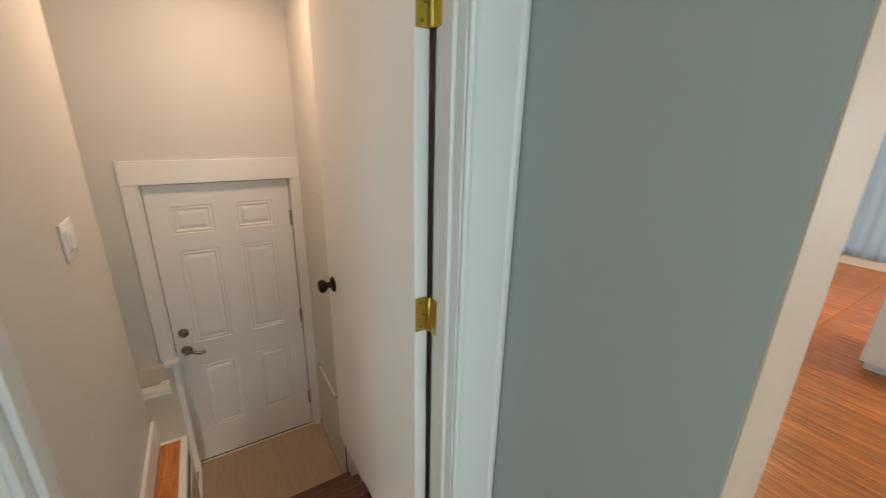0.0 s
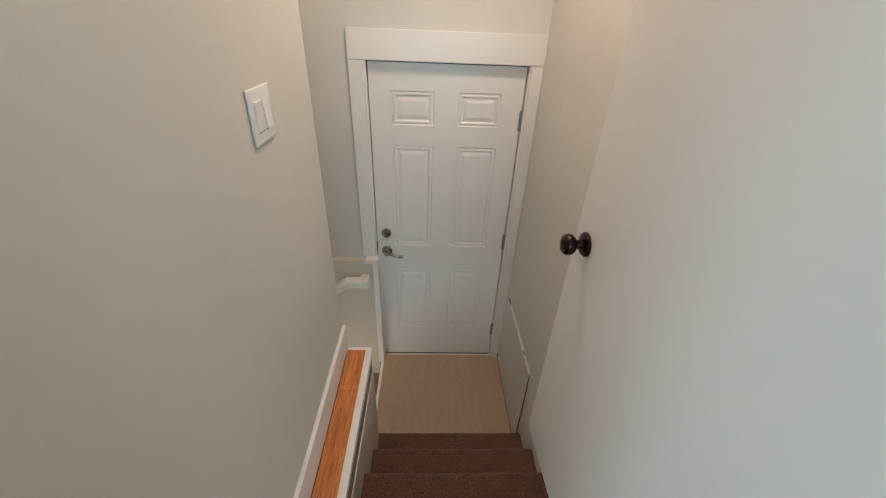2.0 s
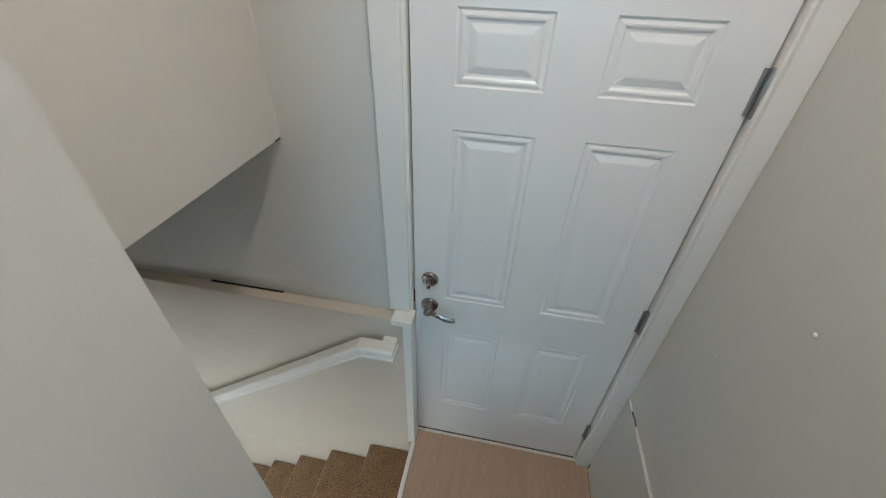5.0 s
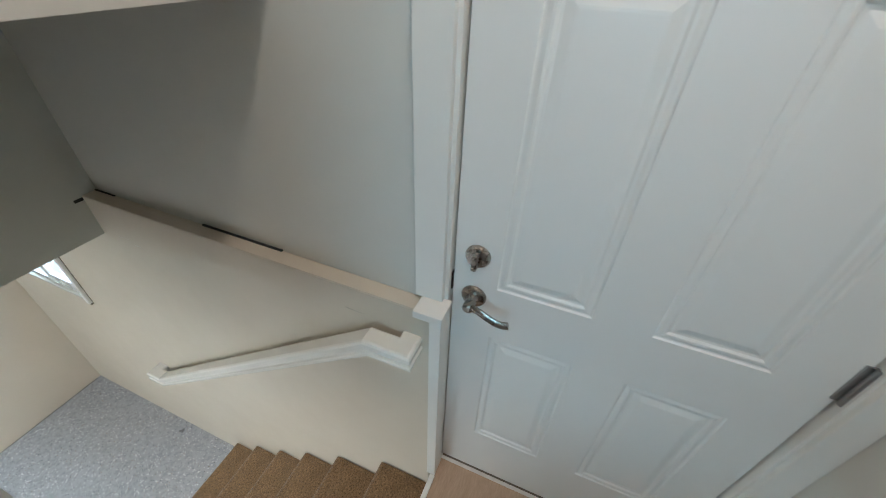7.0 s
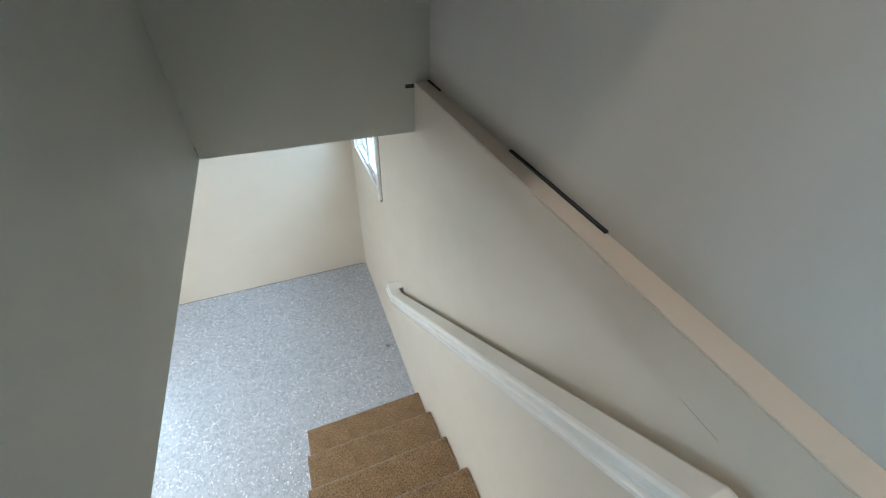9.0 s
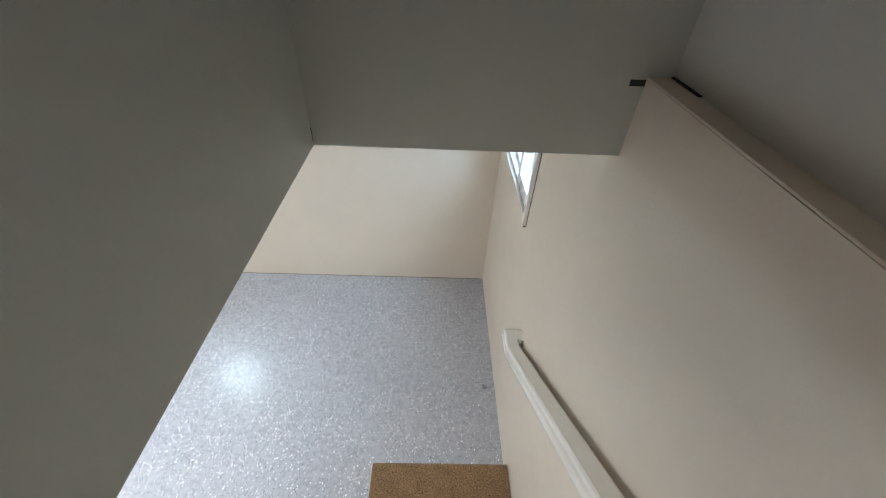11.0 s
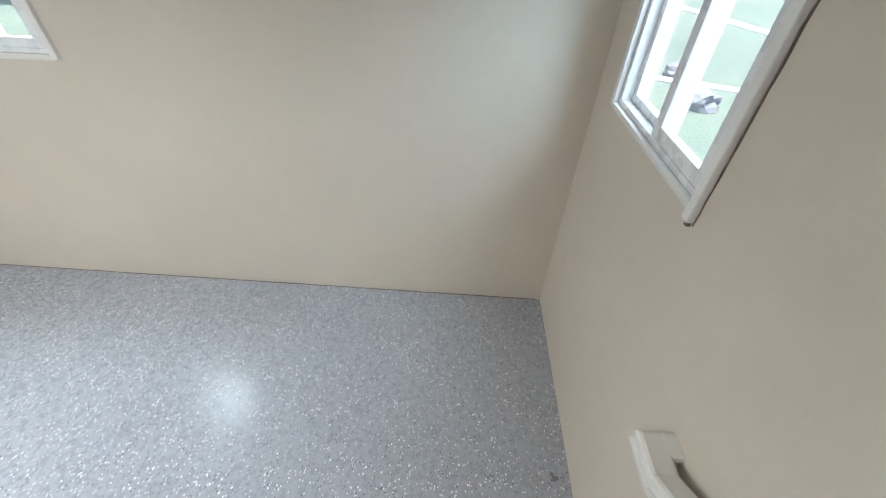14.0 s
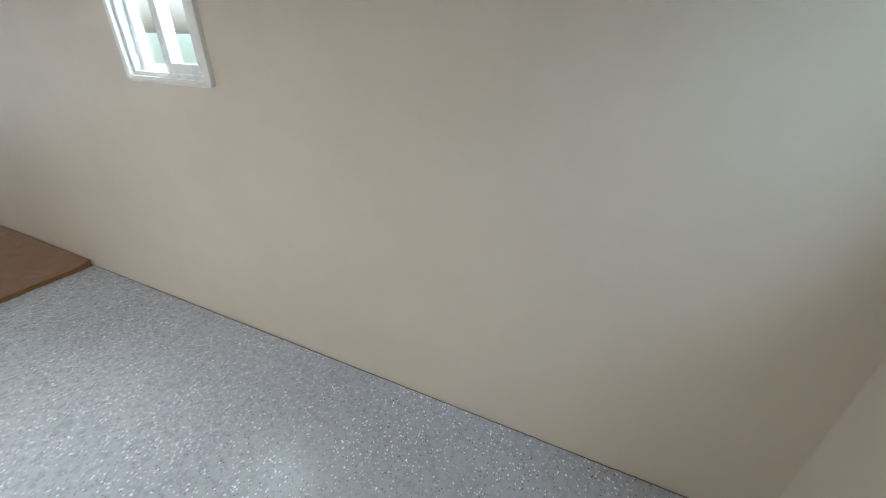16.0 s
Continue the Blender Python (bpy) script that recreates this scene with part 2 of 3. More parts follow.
def sheer_mat():
    m, nt, b = nodes_of("sheer_blue_cloth")
    b.inputs["Base Color"].default_value = (0.55, 0.66, 0.70, 1)
    b.inputs["Roughness"].default_value = 0.9
    tr = nt.nodes.new("ShaderNodeBsdfTranslucent")
    tr.inputs[0].default_value = (0.60, 0.72, 0.76, 1)
    mx = nt.nodes.new("ShaderNodeMixShader")
    mx.inputs[0].default_value = 0.6
    nt.links.new(b.outputs[0], mx.inputs[1])
    nt.links.new(tr.outputs[0], mx.inputs[2])
    nt.links.new(mx.outputs[0], nt.nodes["Material Output"].inputs[0])
    return m


SHEER = sheer_mat()
LAMP_W = glow_mat("lit_diffuser", (0.94, 0.98, 1.0), 3.0)
LAMP = glow_mat("lit_lamp_glass", (1.0, 0.86, 0.66), 6.0)


# ---- mesh helpers ----
def box(bm, x0, x1, y0, y1, z0, z1, bevel=0.0, seg=2):
    r = bmesh.ops.create_cube(bm, size=1.0, matrix=Matrix.LocRotScale(((x0 + x1) / 2, (y0 + y1) / 2, (z0 + z1) / 2), None, (x1 - x0, y1 - y0, z1 - z0)))
    if bevel:
        vs = set(r["verts"])
        es = [e for e in bm.edges if e.verts[0] in vs and e.verts[1] in vs]
        bmesh.ops.bevel(bm, geom=es, offset=bevel, segments=seg, profile=0.6, affect='EDGES')
    return bm


def boxes(*rows, bevel=0.0):
    bm = bmesh.new()
    for r in rows:
        box(bm, *r, bevel=bevel)
    return bm


def lathe(profile, m=None, seg=28):
    """A turned solid round z from (radius, height) pairs, closed at both ends."""
    bm = bmesh.new()
    rings = []
    for r, z in profile:
        rings.append([bm.verts.new((r * math.cos(a), r * math.sin(a), z)) for a in np.linspace(0, 2 * math.pi, seg, endpoint=False)])
    for a, b in zip(rings, rings[1:]):
        for k in range(seg):
            bm.faces.new((a[k], a[(k + 1) % seg], b[(k + 1) % seg], b[k]))
    bm.faces.new(rings[0][::-1])
    bm.faces.new(rings[-1])
    if m:
        bm.transform(m)
    bmesh.ops.recalc_face_normals(bm, faces=bm.faces)
    return bm


def sweep(path, profile, up=(0, 0, 1)):
    """A solid of the given (side, height) profile along a polyline, mitred at its corners."""
    bm = bmesh.new()
    pts = [Vector(p) for p in path]
    up = Vector(up)
    rings = []
    for k, p in enumerate(pts):
        a = (p - pts[k - 1]).normalized() if k else None
        b = (pts[k + 1] - p).normalized() if k + 1 < len(pts) else None
        a, b = a or b, b or a
        t = (a + b).normalized()
        side = a.cross(up).normalized()
        u = side.cross(a).normalized()
        ring = []
        for s, h in profile:
            q = p + side * s + u * h
            ring.append(bm.verts.new(q + a * ((p - q).dot(t) / a.dot(t))))
        rings.append(ring)
    n = len(profile)
    for a, b in zip(rings, rings[1:]):
        for k in range(n):
            bm.faces.new((a[k], a[(k + 1) % n], b[(k + 1) % n], b[k]))
    bm.faces.new(rings[0][::-1])
    bm.faces.new(rings[-1])
    bmesh.ops.recalc_face_normals(bm, faces=bm.faces)
    return bm


def mesh_of(name, bm, material, smooth=False):
    me = bpy.data.meshes.new(name)
    bm.to_mesh(me)
    bm.free()
    me.materials.append(material)
    if smooth:
        for p in me.polygons:
            p.use_smooth = True
        me.set_sharp_from_angle(angle=radians(38))
    return me


def part(name, bm, material, parent=None, label="", smooth=False):
    ob = new(name, mesh_of(name, bm, material, smooth))
    if parent is not None:
        ob.parent = parent
    if label:
        ob["label"] = label
    return ob


def structure(name, bm, material, label, category, smooth=False):
    return tagged(part(name, bm, material, smooth=smooth), label, category, kind="structure")


def thing(name, label, category, at=(0, 0, 0), group="", kind=""):
    ob = new(name)
    ob.location = at
    ob.empty_display_size = 0.1
    return tagged(ob, label, category, group, kind)


# ---- large structure ----
# basement
structure("floor_basement", boxes((-2.9, 0.1, -6.7, -0.02, -1.2, BF)), EPOXY, "grey epoxy basement floor with white and dark flakes", "floor")
W1 = (-2.565, -1.967, 0.137, 0.67)      # window over the lower stairs: x0 x1 z0 z1
W2 = (-2.610, -2.156, 0.14, 0.67)       # window in the end wall: y0 y1 z0 z1
FY, YW = -0.07, -0.02      # faces of the foundation wall and of the wall above it
structure("wall_north_foundation", boxes(
    (-2.88, W1[0], FY, 0.03, -1.2, 0.885), (W1[1], -0.03, FY, 0.03, -1.2, 0.885),
    (W1[0], W1[1], FY, 0.03, -1.2, W1[2]), (W1[0], W1[1], FY, 0.03, W1[3], 0.885)), WALL_B, "cream painted basement foundation wall with a ledge on top", "wall")
structure("wall_west_basement", boxes(
    (-2.88, -2.78, W2[1], FY, -1.2, 0.885), (-2.88, -2.78, -6.7, W2[0], -1.2, 0.885),
    (-2.88, -2.78, W2[0], W2[1], -1.2, W2[2]), (-2.88, -2.78, W2[0], W2[1], W2[3], 0.885)), WALL_B, "cream painted basement end wall with uneven plaster", "wall")
structure("wall_south_basement", boxes(
    (-2.78, -2.2, -6.7, -6.5, -1.2, BC), (-0.6, 0.1, -6.7, -6.5, -1.2, BC), (-2.2, -0.6, -6.7, -6.5, -1.2, -0.6), (-2.2, -0.6, -6.7, -6.5, 0.6, BC)), WALL_B, "cream painted basement wall", "wall")
structure("wall_east_basement", boxes((-0.03, 0.06, -6.5, -0.80, -1.2, BC)), WALL_B, "cream painted basement wall", "wall")
structure("ceiling_basement", boxes((-2.78, -1.5, -6.5, FY, BC, 0.80), (-1.5, -0.03, -6.5, -0.84, BC, 0.80)), CEIL, "white painted basement ceiling", "ceiling")
# upper walls round the stairs
structure("wall_north_upper", boxes(
    (-1.6, -0.014, YW, 0.15, 0.885, UC), (-0.014, 0.815, YW, 0.15, 2.047, UC), (0.815, 1.0, YW, 0.15, -0.1, UC),
    (-0.03, -0.014, YW, 0.15, -0.1, 0.885)), WALL, "beige painted wall round the back door", "wall")
structure("wall_east_stairs", boxes((0.875, 1.0, -1.99, YW, -0.1, UC)), WALL, "beige painted wall beside the upper stairs", "wall")
structure("wall_west_stairs", boxes((-0.19, -0.07, -1.99, -0.79, 0.80, UC)), WALL, "beige painted stair wall with a light switch", "wall")
structure("wall_stairwell_south", boxes((-1.5, -0.395, -0.84, -0.728, BC, 1.65), (-0.395, -0.19, -0.84, -0.728, BC, UC)), WALL_S, "grey green wall above the lower stairs, partly darkened for shade", "wall")
structure("wall_stairwell_west", boxes((-1.5, -1.385, -0.728, FY, BC, 1.65), (-1.5, -1.385, FY, YW, 0.885, 1.65)), WALL_S, "grey green wall closing the end of the stairwell, partly darkened for shade", "wall")
structure("soffit", boxes((-1.385, -0.5, -0.728, YW, 1.548, 1.65)), WALL, "beige painted soffit above the lower stairs", "ceiling")
structure("wall_bulkhead", boxes((-0.5, -0.395, -0.728, YW, 1.548, UC)), WALL, "beige painted bulkhead with a ragged corner joint", "wall")
structure("wall_upper_outer", boxes((-2.88, -2.78, -2.1, 0.15, 0.885, UC), (-2.78, -1.6, 0.03, 0.15, 0.885, UC)), WALL, "beige painted upper wall", "wall")
structure("floor_upper", boxes((-2.78, -1.5, -2.1, 0.03, 0.80, 0.87)), OAK, "orange oak floor above the basement", "floor")
structure("ceiling_upper", boxes((-2.88, 7.2, -5.1, 0.15, UC, UC + 0.1)), CEIL, "white painted upper ceiling", "ceiling")
# hall
HY0, HY1 = -2.10, -1.99
structure("wall_hall_north", boxes(
    (-2.2, 0.005, HY0, HY1, 0.80, UC), (0.805, 2.74, HY0, HY1, 0.80, UC), (0.005, 0.805, HY0, HY1, 2.95, UC)), WALL_H, "grey green painted hall wall", "wall")
structure("wall_hall_left", boxes((-0.19, -0.07, -2.42, HY0 - 0.001, 0.80, UC)), WALL_H, "grey green painted hall wall with a light switch", "wall")
structure("wall_hall_return", boxes((0.951, 1.135, -2.637, HY0 - 0.001, 0.80, UC)), WALL_H, "grey green painted return wall beside the doorway", "wall")
# thin facing whose tan carries the warm light on the wall's end
structure("wall_hall_return_end", boxes((0.953, 1.133, -2.641, -2.6375, 0.872, UC)), WALL_T, "end of the return wall, warm lamplight put into its tan", "wall")
structure("wall_hall_west", boxes((-2.3, -2.2, -5.1, -4.98, 0.80, UC), (-2.3, -2.2, -3.9, HY0, 0.80, UC), (-2.3, -2.2, -4.98, -3.9, 0.80, 1.4), (-2.3, -2.2, -4.98, -3.9, 2.9, UC)), WALL_H, "grey green painted hall wall", "wall")
structure("wall_hall_south", boxes(
    (-2.2, -1.6, -5.1, -5.0, 0.80, UC), (2.0, 4.2, -5.1, -5.0, 0.80, UC), (5.8, 7.2, -5.1, -5.0, 0.80, UC), (4.2, 5.8, -5.1, -5.0, 0.80, 1.5), (4.2, 5.8, -5.1, -5.0, 2.9, UC), (-1.6, 2.0, -5.1, -5.0, 0.80, 1.4), (-1.6, 2.0, -5.1, -5.0, 2.95, UC)), WALL_H, "grey green painted hall wall", "wall")
structure("wall_room_east", boxes(
    (6.95, 7.1, -5.0, -2.3, 0.80, UC), (6.95, 7.1, -1.4, -0.5, 0.80, UC), (6.95, 7.1, -2.3, -1.4, 0.80, 1.0), (6.95, 7.1, -2.3, -1.4, 2.9, UC)), WALL, "beige living room wall", "wall")
structure("wall_room_north", boxes((3.05, 6.95, -0.6, -0.5, 0.80, UC)), WALL, "beige living room wall", "wall")
structure("wall_room_west", boxes((2.93, 3.05, HY1, -0.5, 0.80, UC)), WALL, "beige living room wall", "wall")


# ---- back door ----
def door_panel(x0, x1, z0, z1, mesh_name="panel"):
    """A moulded raised panel: outer ogee, sunk field border, raised middle."""
    bm = bmesh.new()
    rings = []
    for inset, y in ((0, 0), (0.003, 0.0035), (0.006, 0.0045), (0.015, 0.0015), (0.020, 0.002), (0.025, 0.006), (0.031, 0.0065), (0.048, 0.0015), (0.053, 0.001)):
        rings.append([bm.verts.new((x, y, z)) for x, z in ((x0 + inset, z0 + inset), (x1 - inset, z0 + inset), (x1 - inset, z1 - inset), (x0 + inset, z1 - inset))])
    for a, b in zip(rings, rings[1:]):
        for k in range(4):
            bm.faces.new((a[k], a[(k + 1) % 4], b[(k + 1) % 4], b[k]))
    bm.faces.new(rings[-1])
    return bm


def grid_slab(xs, zs, holes, y0, y1):
    """A slab in the xz plane with rectangular hollows in its front face."""
    bm = bmesh.new()
    for i in range(len(xs) - 1):
        for j in range(len(zs) - 1):
            if (i, j) not in holes:
                bm.faces.new([bm.verts.new(p) for p in ((xs[i], y0, zs[j]), (xs[i + 1], y0, zs[j]), (xs[i + 1], y0, zs[j + 1]), (xs[i], y0, zs[j + 1]))])
    x0, x1, z0, z1 = xs[0], xs[-1], zs[0], zs[-1]
    for quad in (((x0, y0, z0), (x0, y1, z0), (x0, y1, z1), (x0, y0, z1)), ((x1, y0, z0), (x1, y0, z1), (x1, y1, z1), (x1, y1, z0)),
                 ((x0, y0, z1), (x0, y1, z1), (x1, y1, z1), (x1, y0, z1)), ((x0, y0, z0), (x1, y0, z0), (x1, y1, z0), (x0, y1, z0)),
                 ((x0, y1, z0), (x1, y1, z0), (x1, y1, z1), (x0, y1, z1))):
        bm.faces.new([bm.verts.new(p) for p in quad])
    bmesh.ops.remove_doubles(bm, verts=bm.verts, dist=0.0001)
    return bm


def lever_set(parent):
    rose = part("lever_rose", lathe([(0.033, 0), (0.033, 0.004), (0.029, 0.009), (0.016, 0.012), (0.013, 0.04)], pose(0.057, -0.001, 0.932, 90)), NICKEL, parent, "satin nickel lever rose", True)
    path = [(0.057, -0.043, 0.932), (0.072, -0.048, 0.935), (0.090, -0.051, 0.932), (0.110, -0.053, 0.924), (0.130, -0.054, 0.917), (0.147, -0.054, 0.916), (0.162, -0.053, 0.920)]
    prof = [(0.0065 * math.cos(a), 0.0115 * math.sin(a)) for a in np.linspace(0, 2 * math.pi, 10, endpoint=False)]
    part("lever", sweep(path, prof), NICKEL, rose, smooth=True)
    part("lever_boss", lathe([(0.012, 0), (0.014, 0.006), (0.014, 0.022), (0.009, 0.026)], pose(0.057, -0.03, 0.932, 90)), NICKEL, rose, smooth=True)


def back_door():
    d = thing("door_1", "white six panel steel back door, closed, with satin nickel lever", "door", kind="structure")
    px, pz = ((0.112, 0.336), (0.463, 0.686)), ((0.275, 0.795), (0.972, 1.615), (1.727, 1.900))
    xs = [0.0, 0.112, 0.336, 0.463, 0.686, 0.800]
    zs = [0.012, 0.275, 0.795, 0.972, 1.615, 1.727, 1.900, 2.032]
    holes = {(i, j) for i in (1, 3) for j in (1, 3, 5)}
    part("slab", grid_slab(xs, zs, holes, 0.0, 0.044), DOORW, d)
    for a, b in px:
        for c, e in pz:
            part("panel", door_panel(a, b, c, e), DOORW, d)
    bolt = part("deadbolt_rose", lathe([(0.031, 0), (0.031, 0.005), (0.027, 0.011), (0.012, 0.013)], pose(0.057, -0.001, 1.062, 90)), NICKEL, d, "satin nickel deadbolt", True)
    part("thumb_turn", boxes((0.050, 0.064, -0.036, -0.012, 1.040, 1.084), bevel=0.004), NICKEL, bolt)
    lever_set(d)
    for z in (1.766, 1.010, 0.267):
        h = part("hinge", lathe([(0.006, -0.055), (0.0065, -0.053), (0.0065, 0.053), (0.006, 0.055)], pose(0.806, -0.009, z), 12), STEEL, d, "dull grey steel hinge", True)
        part("hinge_leaf", boxes((0.790, 0.822, -0.004, 0.001, z - 0.052, z + 0.052)), STEEL, h)
    part("latch_plate", boxes((-0.006, -0.001, -0.004, 0.02, 0.935, 0.99)), BRONZE, d)
    part("sweep", boxes((0.004, 0.798, -0.004, 0.03, 0.0045, 0.0125)), DUST, d, "dirty dark door sweep")
    return d


back_door()
jamb = thing("door_frame", "white painted frame and wide flat casing round the back door", "door frame", kind="structure")
part("jamb", boxes((-0.014, -0.005, YW - 0.002, 0.12, 0.0, 2.047)), TRIM, jamb)
part("jamb", boxes((0.806, 0.815, YW - 0.002, 0.12, 0.0, 2.047)), TRIM, jamb)
part("jamb", boxes((-0.005, 0.806, YW - 0.002, 0.12, 2.038, 2.047)), TRIM, jamb)
part("casing", boxes((-0.089, -0.014, -0.038, YW - 0.0005, 0.9105, 2.042), bevel=0.002), TRIM, jamb)
part("casing", boxes((0.8135, 0.874, -0.038, YW - 0.0005, 0.0, 2.042), bevel=0.002), TRIM, jamb)
part("head_casing", boxes((-0.089, 0.874, -0.040, YW - 0.0005, 2.0425, 2.176), bevel=0.002), TRIM, jamb)
part("sill", boxes((-0.01, 0.81, -0.016, 0.1, -0.02, 0.0035), bevel=0.002), CAULK, jamb, "uneven white caulk line at the sill")
# near-black sheet across the opening puts shade into the gaps round the slab
structure("dark_gap", boxes((-0.0045, 0.8055, 0.046, 0.06, 0.0, 2.0375)), DARK, "dark sheet behind the back door, shade for its edge gaps", "weatherstrip")

post = thing("corner_trim", "white painted post and cap where the ledge meets the door", "trim", kind="structure")
part("post", boxes((-0.029, 0.004, -0.088, YW - 0.001, 0.0, 0.885), bevel=0.002), TRIM, post)
part("cap", boxes((-0.072, 0.008, -0.094, YW - 0.001, 0.8855, 0.910), bevel=0.003), TRIM, post)

# ledge on the foundation wall
ledge = thing("ledge", "painted ledge board along the top of the foundation wall", "ledge", kind="structure")
part("board", boxes((-1.385, -0.0725, FY + 0.0008, YW - 0.0005, 0.8852, 0.8895), bevel=0.0015), WALL_B, ledge)
part("crack", boxes((-0.86, -0.54, YW - 0.007, YW + 0.001, 0.8897, 0.8940)), DARK, ledge, "dark open joint behind the ledge")
part("crack", boxes((-1.383, -1.28, YW - 0.006, YW + 0.001, 0.8897, 0.8925)), DARK, ledge)
part("crack", boxes((-1.386, -1.3845, -0.10, -0.02, 0.872, 0.884)), DARK, ledge)

# ---- landing, shelf and stairs ----
structure("floor_landing", boxes((-0.004, 0.875, -0.80, -0.016, -0.12, 0.0)), FLOOR_V, "beige wood look vinyl floor of the landing", "floor")
structure("landing_base", boxes((0.0, 0.875, -0.80, 0.15, -1.2, -0.12)), WALL_B, "painted base under the landing", "wall")
structure("landing_edge_trim", boxes((-0.014, 0.006, -0.76, -0.089, -0.02, 0.006), bevel=0.003), TRIM, "worn white metal edge strip on the landing", "trim")


def step_mesh(length, run, rise, r=0.022):
    """A carpeted step: rounded nosing in front, tread on top, riser tucked under. x across, y to the front."""
    prof = [(0, -rise), (run - 0.012, -rise), (run - 0.014, -0.055)]
    prof += [(run - r + r * math.sin(a), -r + r * math.cos(a)) for a in np.linspace(math.pi * 0.85, 0, 8)]
    prof += [(0, 0)]
    bm = bmesh.new()
    n = 14
    rows = []
    for k in range(n + 1):
        rows.append([bm.verts.new((length * k / n, y, z + (0.002 * noise.noise((k * 0.7, y * 9, rise * 50)) if z > -0.1 else 0))) for y, z in prof])
    for a, b in zip(rows, rows[1:]):
        for k in range(len(prof)):
            bm.faces.new((a[k], a[(k + 1) % len(prof)], b[(k + 1) % len(prof)], b[k]))
    bm.faces.new(rows[0])
    bm.faces.new(rows[-1][::-1])
    bmesh.ops.recalc_face_normals(bm, faces=bm.faces)
    return bm


upper = thing("stairs_upper", "dark brown carpeted steps down to the landing", "stairs", kind="structure")
noses = [(-0.765, 0.174), (-0.965, 0.348), (-1.18, 0.522), (-1.39, 0.696)]
for k, (y, z) in enumerate(noses):
    back = noses[k + 1][0] - 0.03 if k < 3 else -1.60
    s = part("step", step_mesh(0.815, y - back, 0.174 if k else 0.172), CARPET_D, upper, smooth=True)
    s.location = (0.059, back, z)
part("base", boxes((0.06, 0.874, -1.62, -0.80, -0.12, 0.0)), CARPET_D, upper)
part("riser", boxes((0.06, 0.874, -1.612, -1.594, 0.69, 0.838)), CARPET_D, upper)
structure("stair_nosing_trim", boxes((0.058, 0.874, -1.622, -1.585, 0.838, 0.8735), bevel=0.004), TRIM, "white painted nosing at the top step", "trim")

lower = thing("stairs_lower", "tan carpeted steps down to the basement floor", "stairs", kind="structure")
lows = [(-0.255, -0.143), (-0.51, -0.322), (-0.737, -0.487), (-0.956, -0.655), (-1.166, -0.785), (-1.372, -0.922)]
for k, (x, z) in enumerate(lows):
    back = lows[k - 1][0] + 0.03 if k else -0.004
    drop = (lows[k + 1][1] if k < 5 else BF) - z
    s = part("step", step_mesh(0.655, back - x, -drop), CARPET_T, lower, smooth=True)
    s.matrix_local = pose(back, -0.730, z, 0, 0, 90)
part("riser", boxes((-0.016, -0.003, -0.730, -0.075, -0.15, -0.02)), CARPET_T, lower)
part("core", boxes((-1.345, -0.004, -0.722, -0.076, BF, -0.94), (-1.14, -0.004, -0.722, -0.076, -0.94, -0.81), (-0.93, -0.004, -0.722, -0.076, -0.81, -0.67),
                   (-0.70, -0.004, -0.722, -0.076, -0.67, -0.50), (-0.48, -0.004, -0.722, -0.076, -0.50, -0.34), (-0.22, -0.004, -0.722, -0.076, -0.34, -0.16)), CARPET_T, lower)

shelf = thing("stair_shelf", "orange oak shelf with white edging beside the upper stairs", "shelf", kind="structure")
part("body", boxes((-0.19, 0.054, -1.62, -0.792, -0.3, 0.846)), CARPET_D, shelf, "dark brown carpeted side")
part("end_panel", boxes((-0.19, 0.056, -0.792, -0.786, -0.3, 0.846)), TRIM, shelf)
for y0, y1 in ((-1.62, -1.03), (-1.028, -0.80)):
    part("board", boxes((-0.052, 0.032, y0, y1, 0.847, 0.870), bevel=0.0015), OAK, shelf)
part("edging", boxes((0.0325, 0.062, -1.585, -0.782, 0.838, 0.872), bevel=0.003), TRIM, shelf)
part("edging", boxes((-0.052, 0.032, -0.7995, -0.782, 0.838, 0.8715), bevel=0.003), TRIM, shelf)
structure("baseboard_stairs", boxes((-0.0695, -0.053, -1.985, -0.776, 0.872, 1.008), bevel=0.004), TRIM, "white painted baseboard on the stair shelf", "baseboard")


# ---- handrail ----
def handrail():
    rail = thing("handrail", "white painted moulded wooden handrail with returns into the wall", "handrail", kind="structure")
    half = [(0.031, -0.023), (0.032, -0.021), (0.032, -0.012), (0.030, -0.010), (0.024, -0.007), (0.023, -0.001), (0.029, 0.004), (0.030, 0.020), (0.027, 0.027), (0.021, 0.030)]
    prof = half + [(-a, b) for a, b in half[::-1]]
    y = -0.120
    path = [(-1.640, FY, -0.277), (-1.640, y, -0.277), (-1.570, y, -0.277), (-0.190, y, 0.758), (-0.085, y, 0.758), (-0.085, FY, 0.758)]
    part("rail", sweep(path, prof), RAILP, rail)
    for x, z in ((-0.32, 0.610), (-1.0, 0.104)):
        part("bracket", sweep([(x, FY, z), (x, FY - 0.03, z), (x, FY - 0.05, z + 0.02)], [(0.006 * math.cos(a), 0.006 * math.sin(a)) for a in np.linspace(0, 6.283, 8, endpoint=False)]), STEEL, rail)
    return rail


handrail()


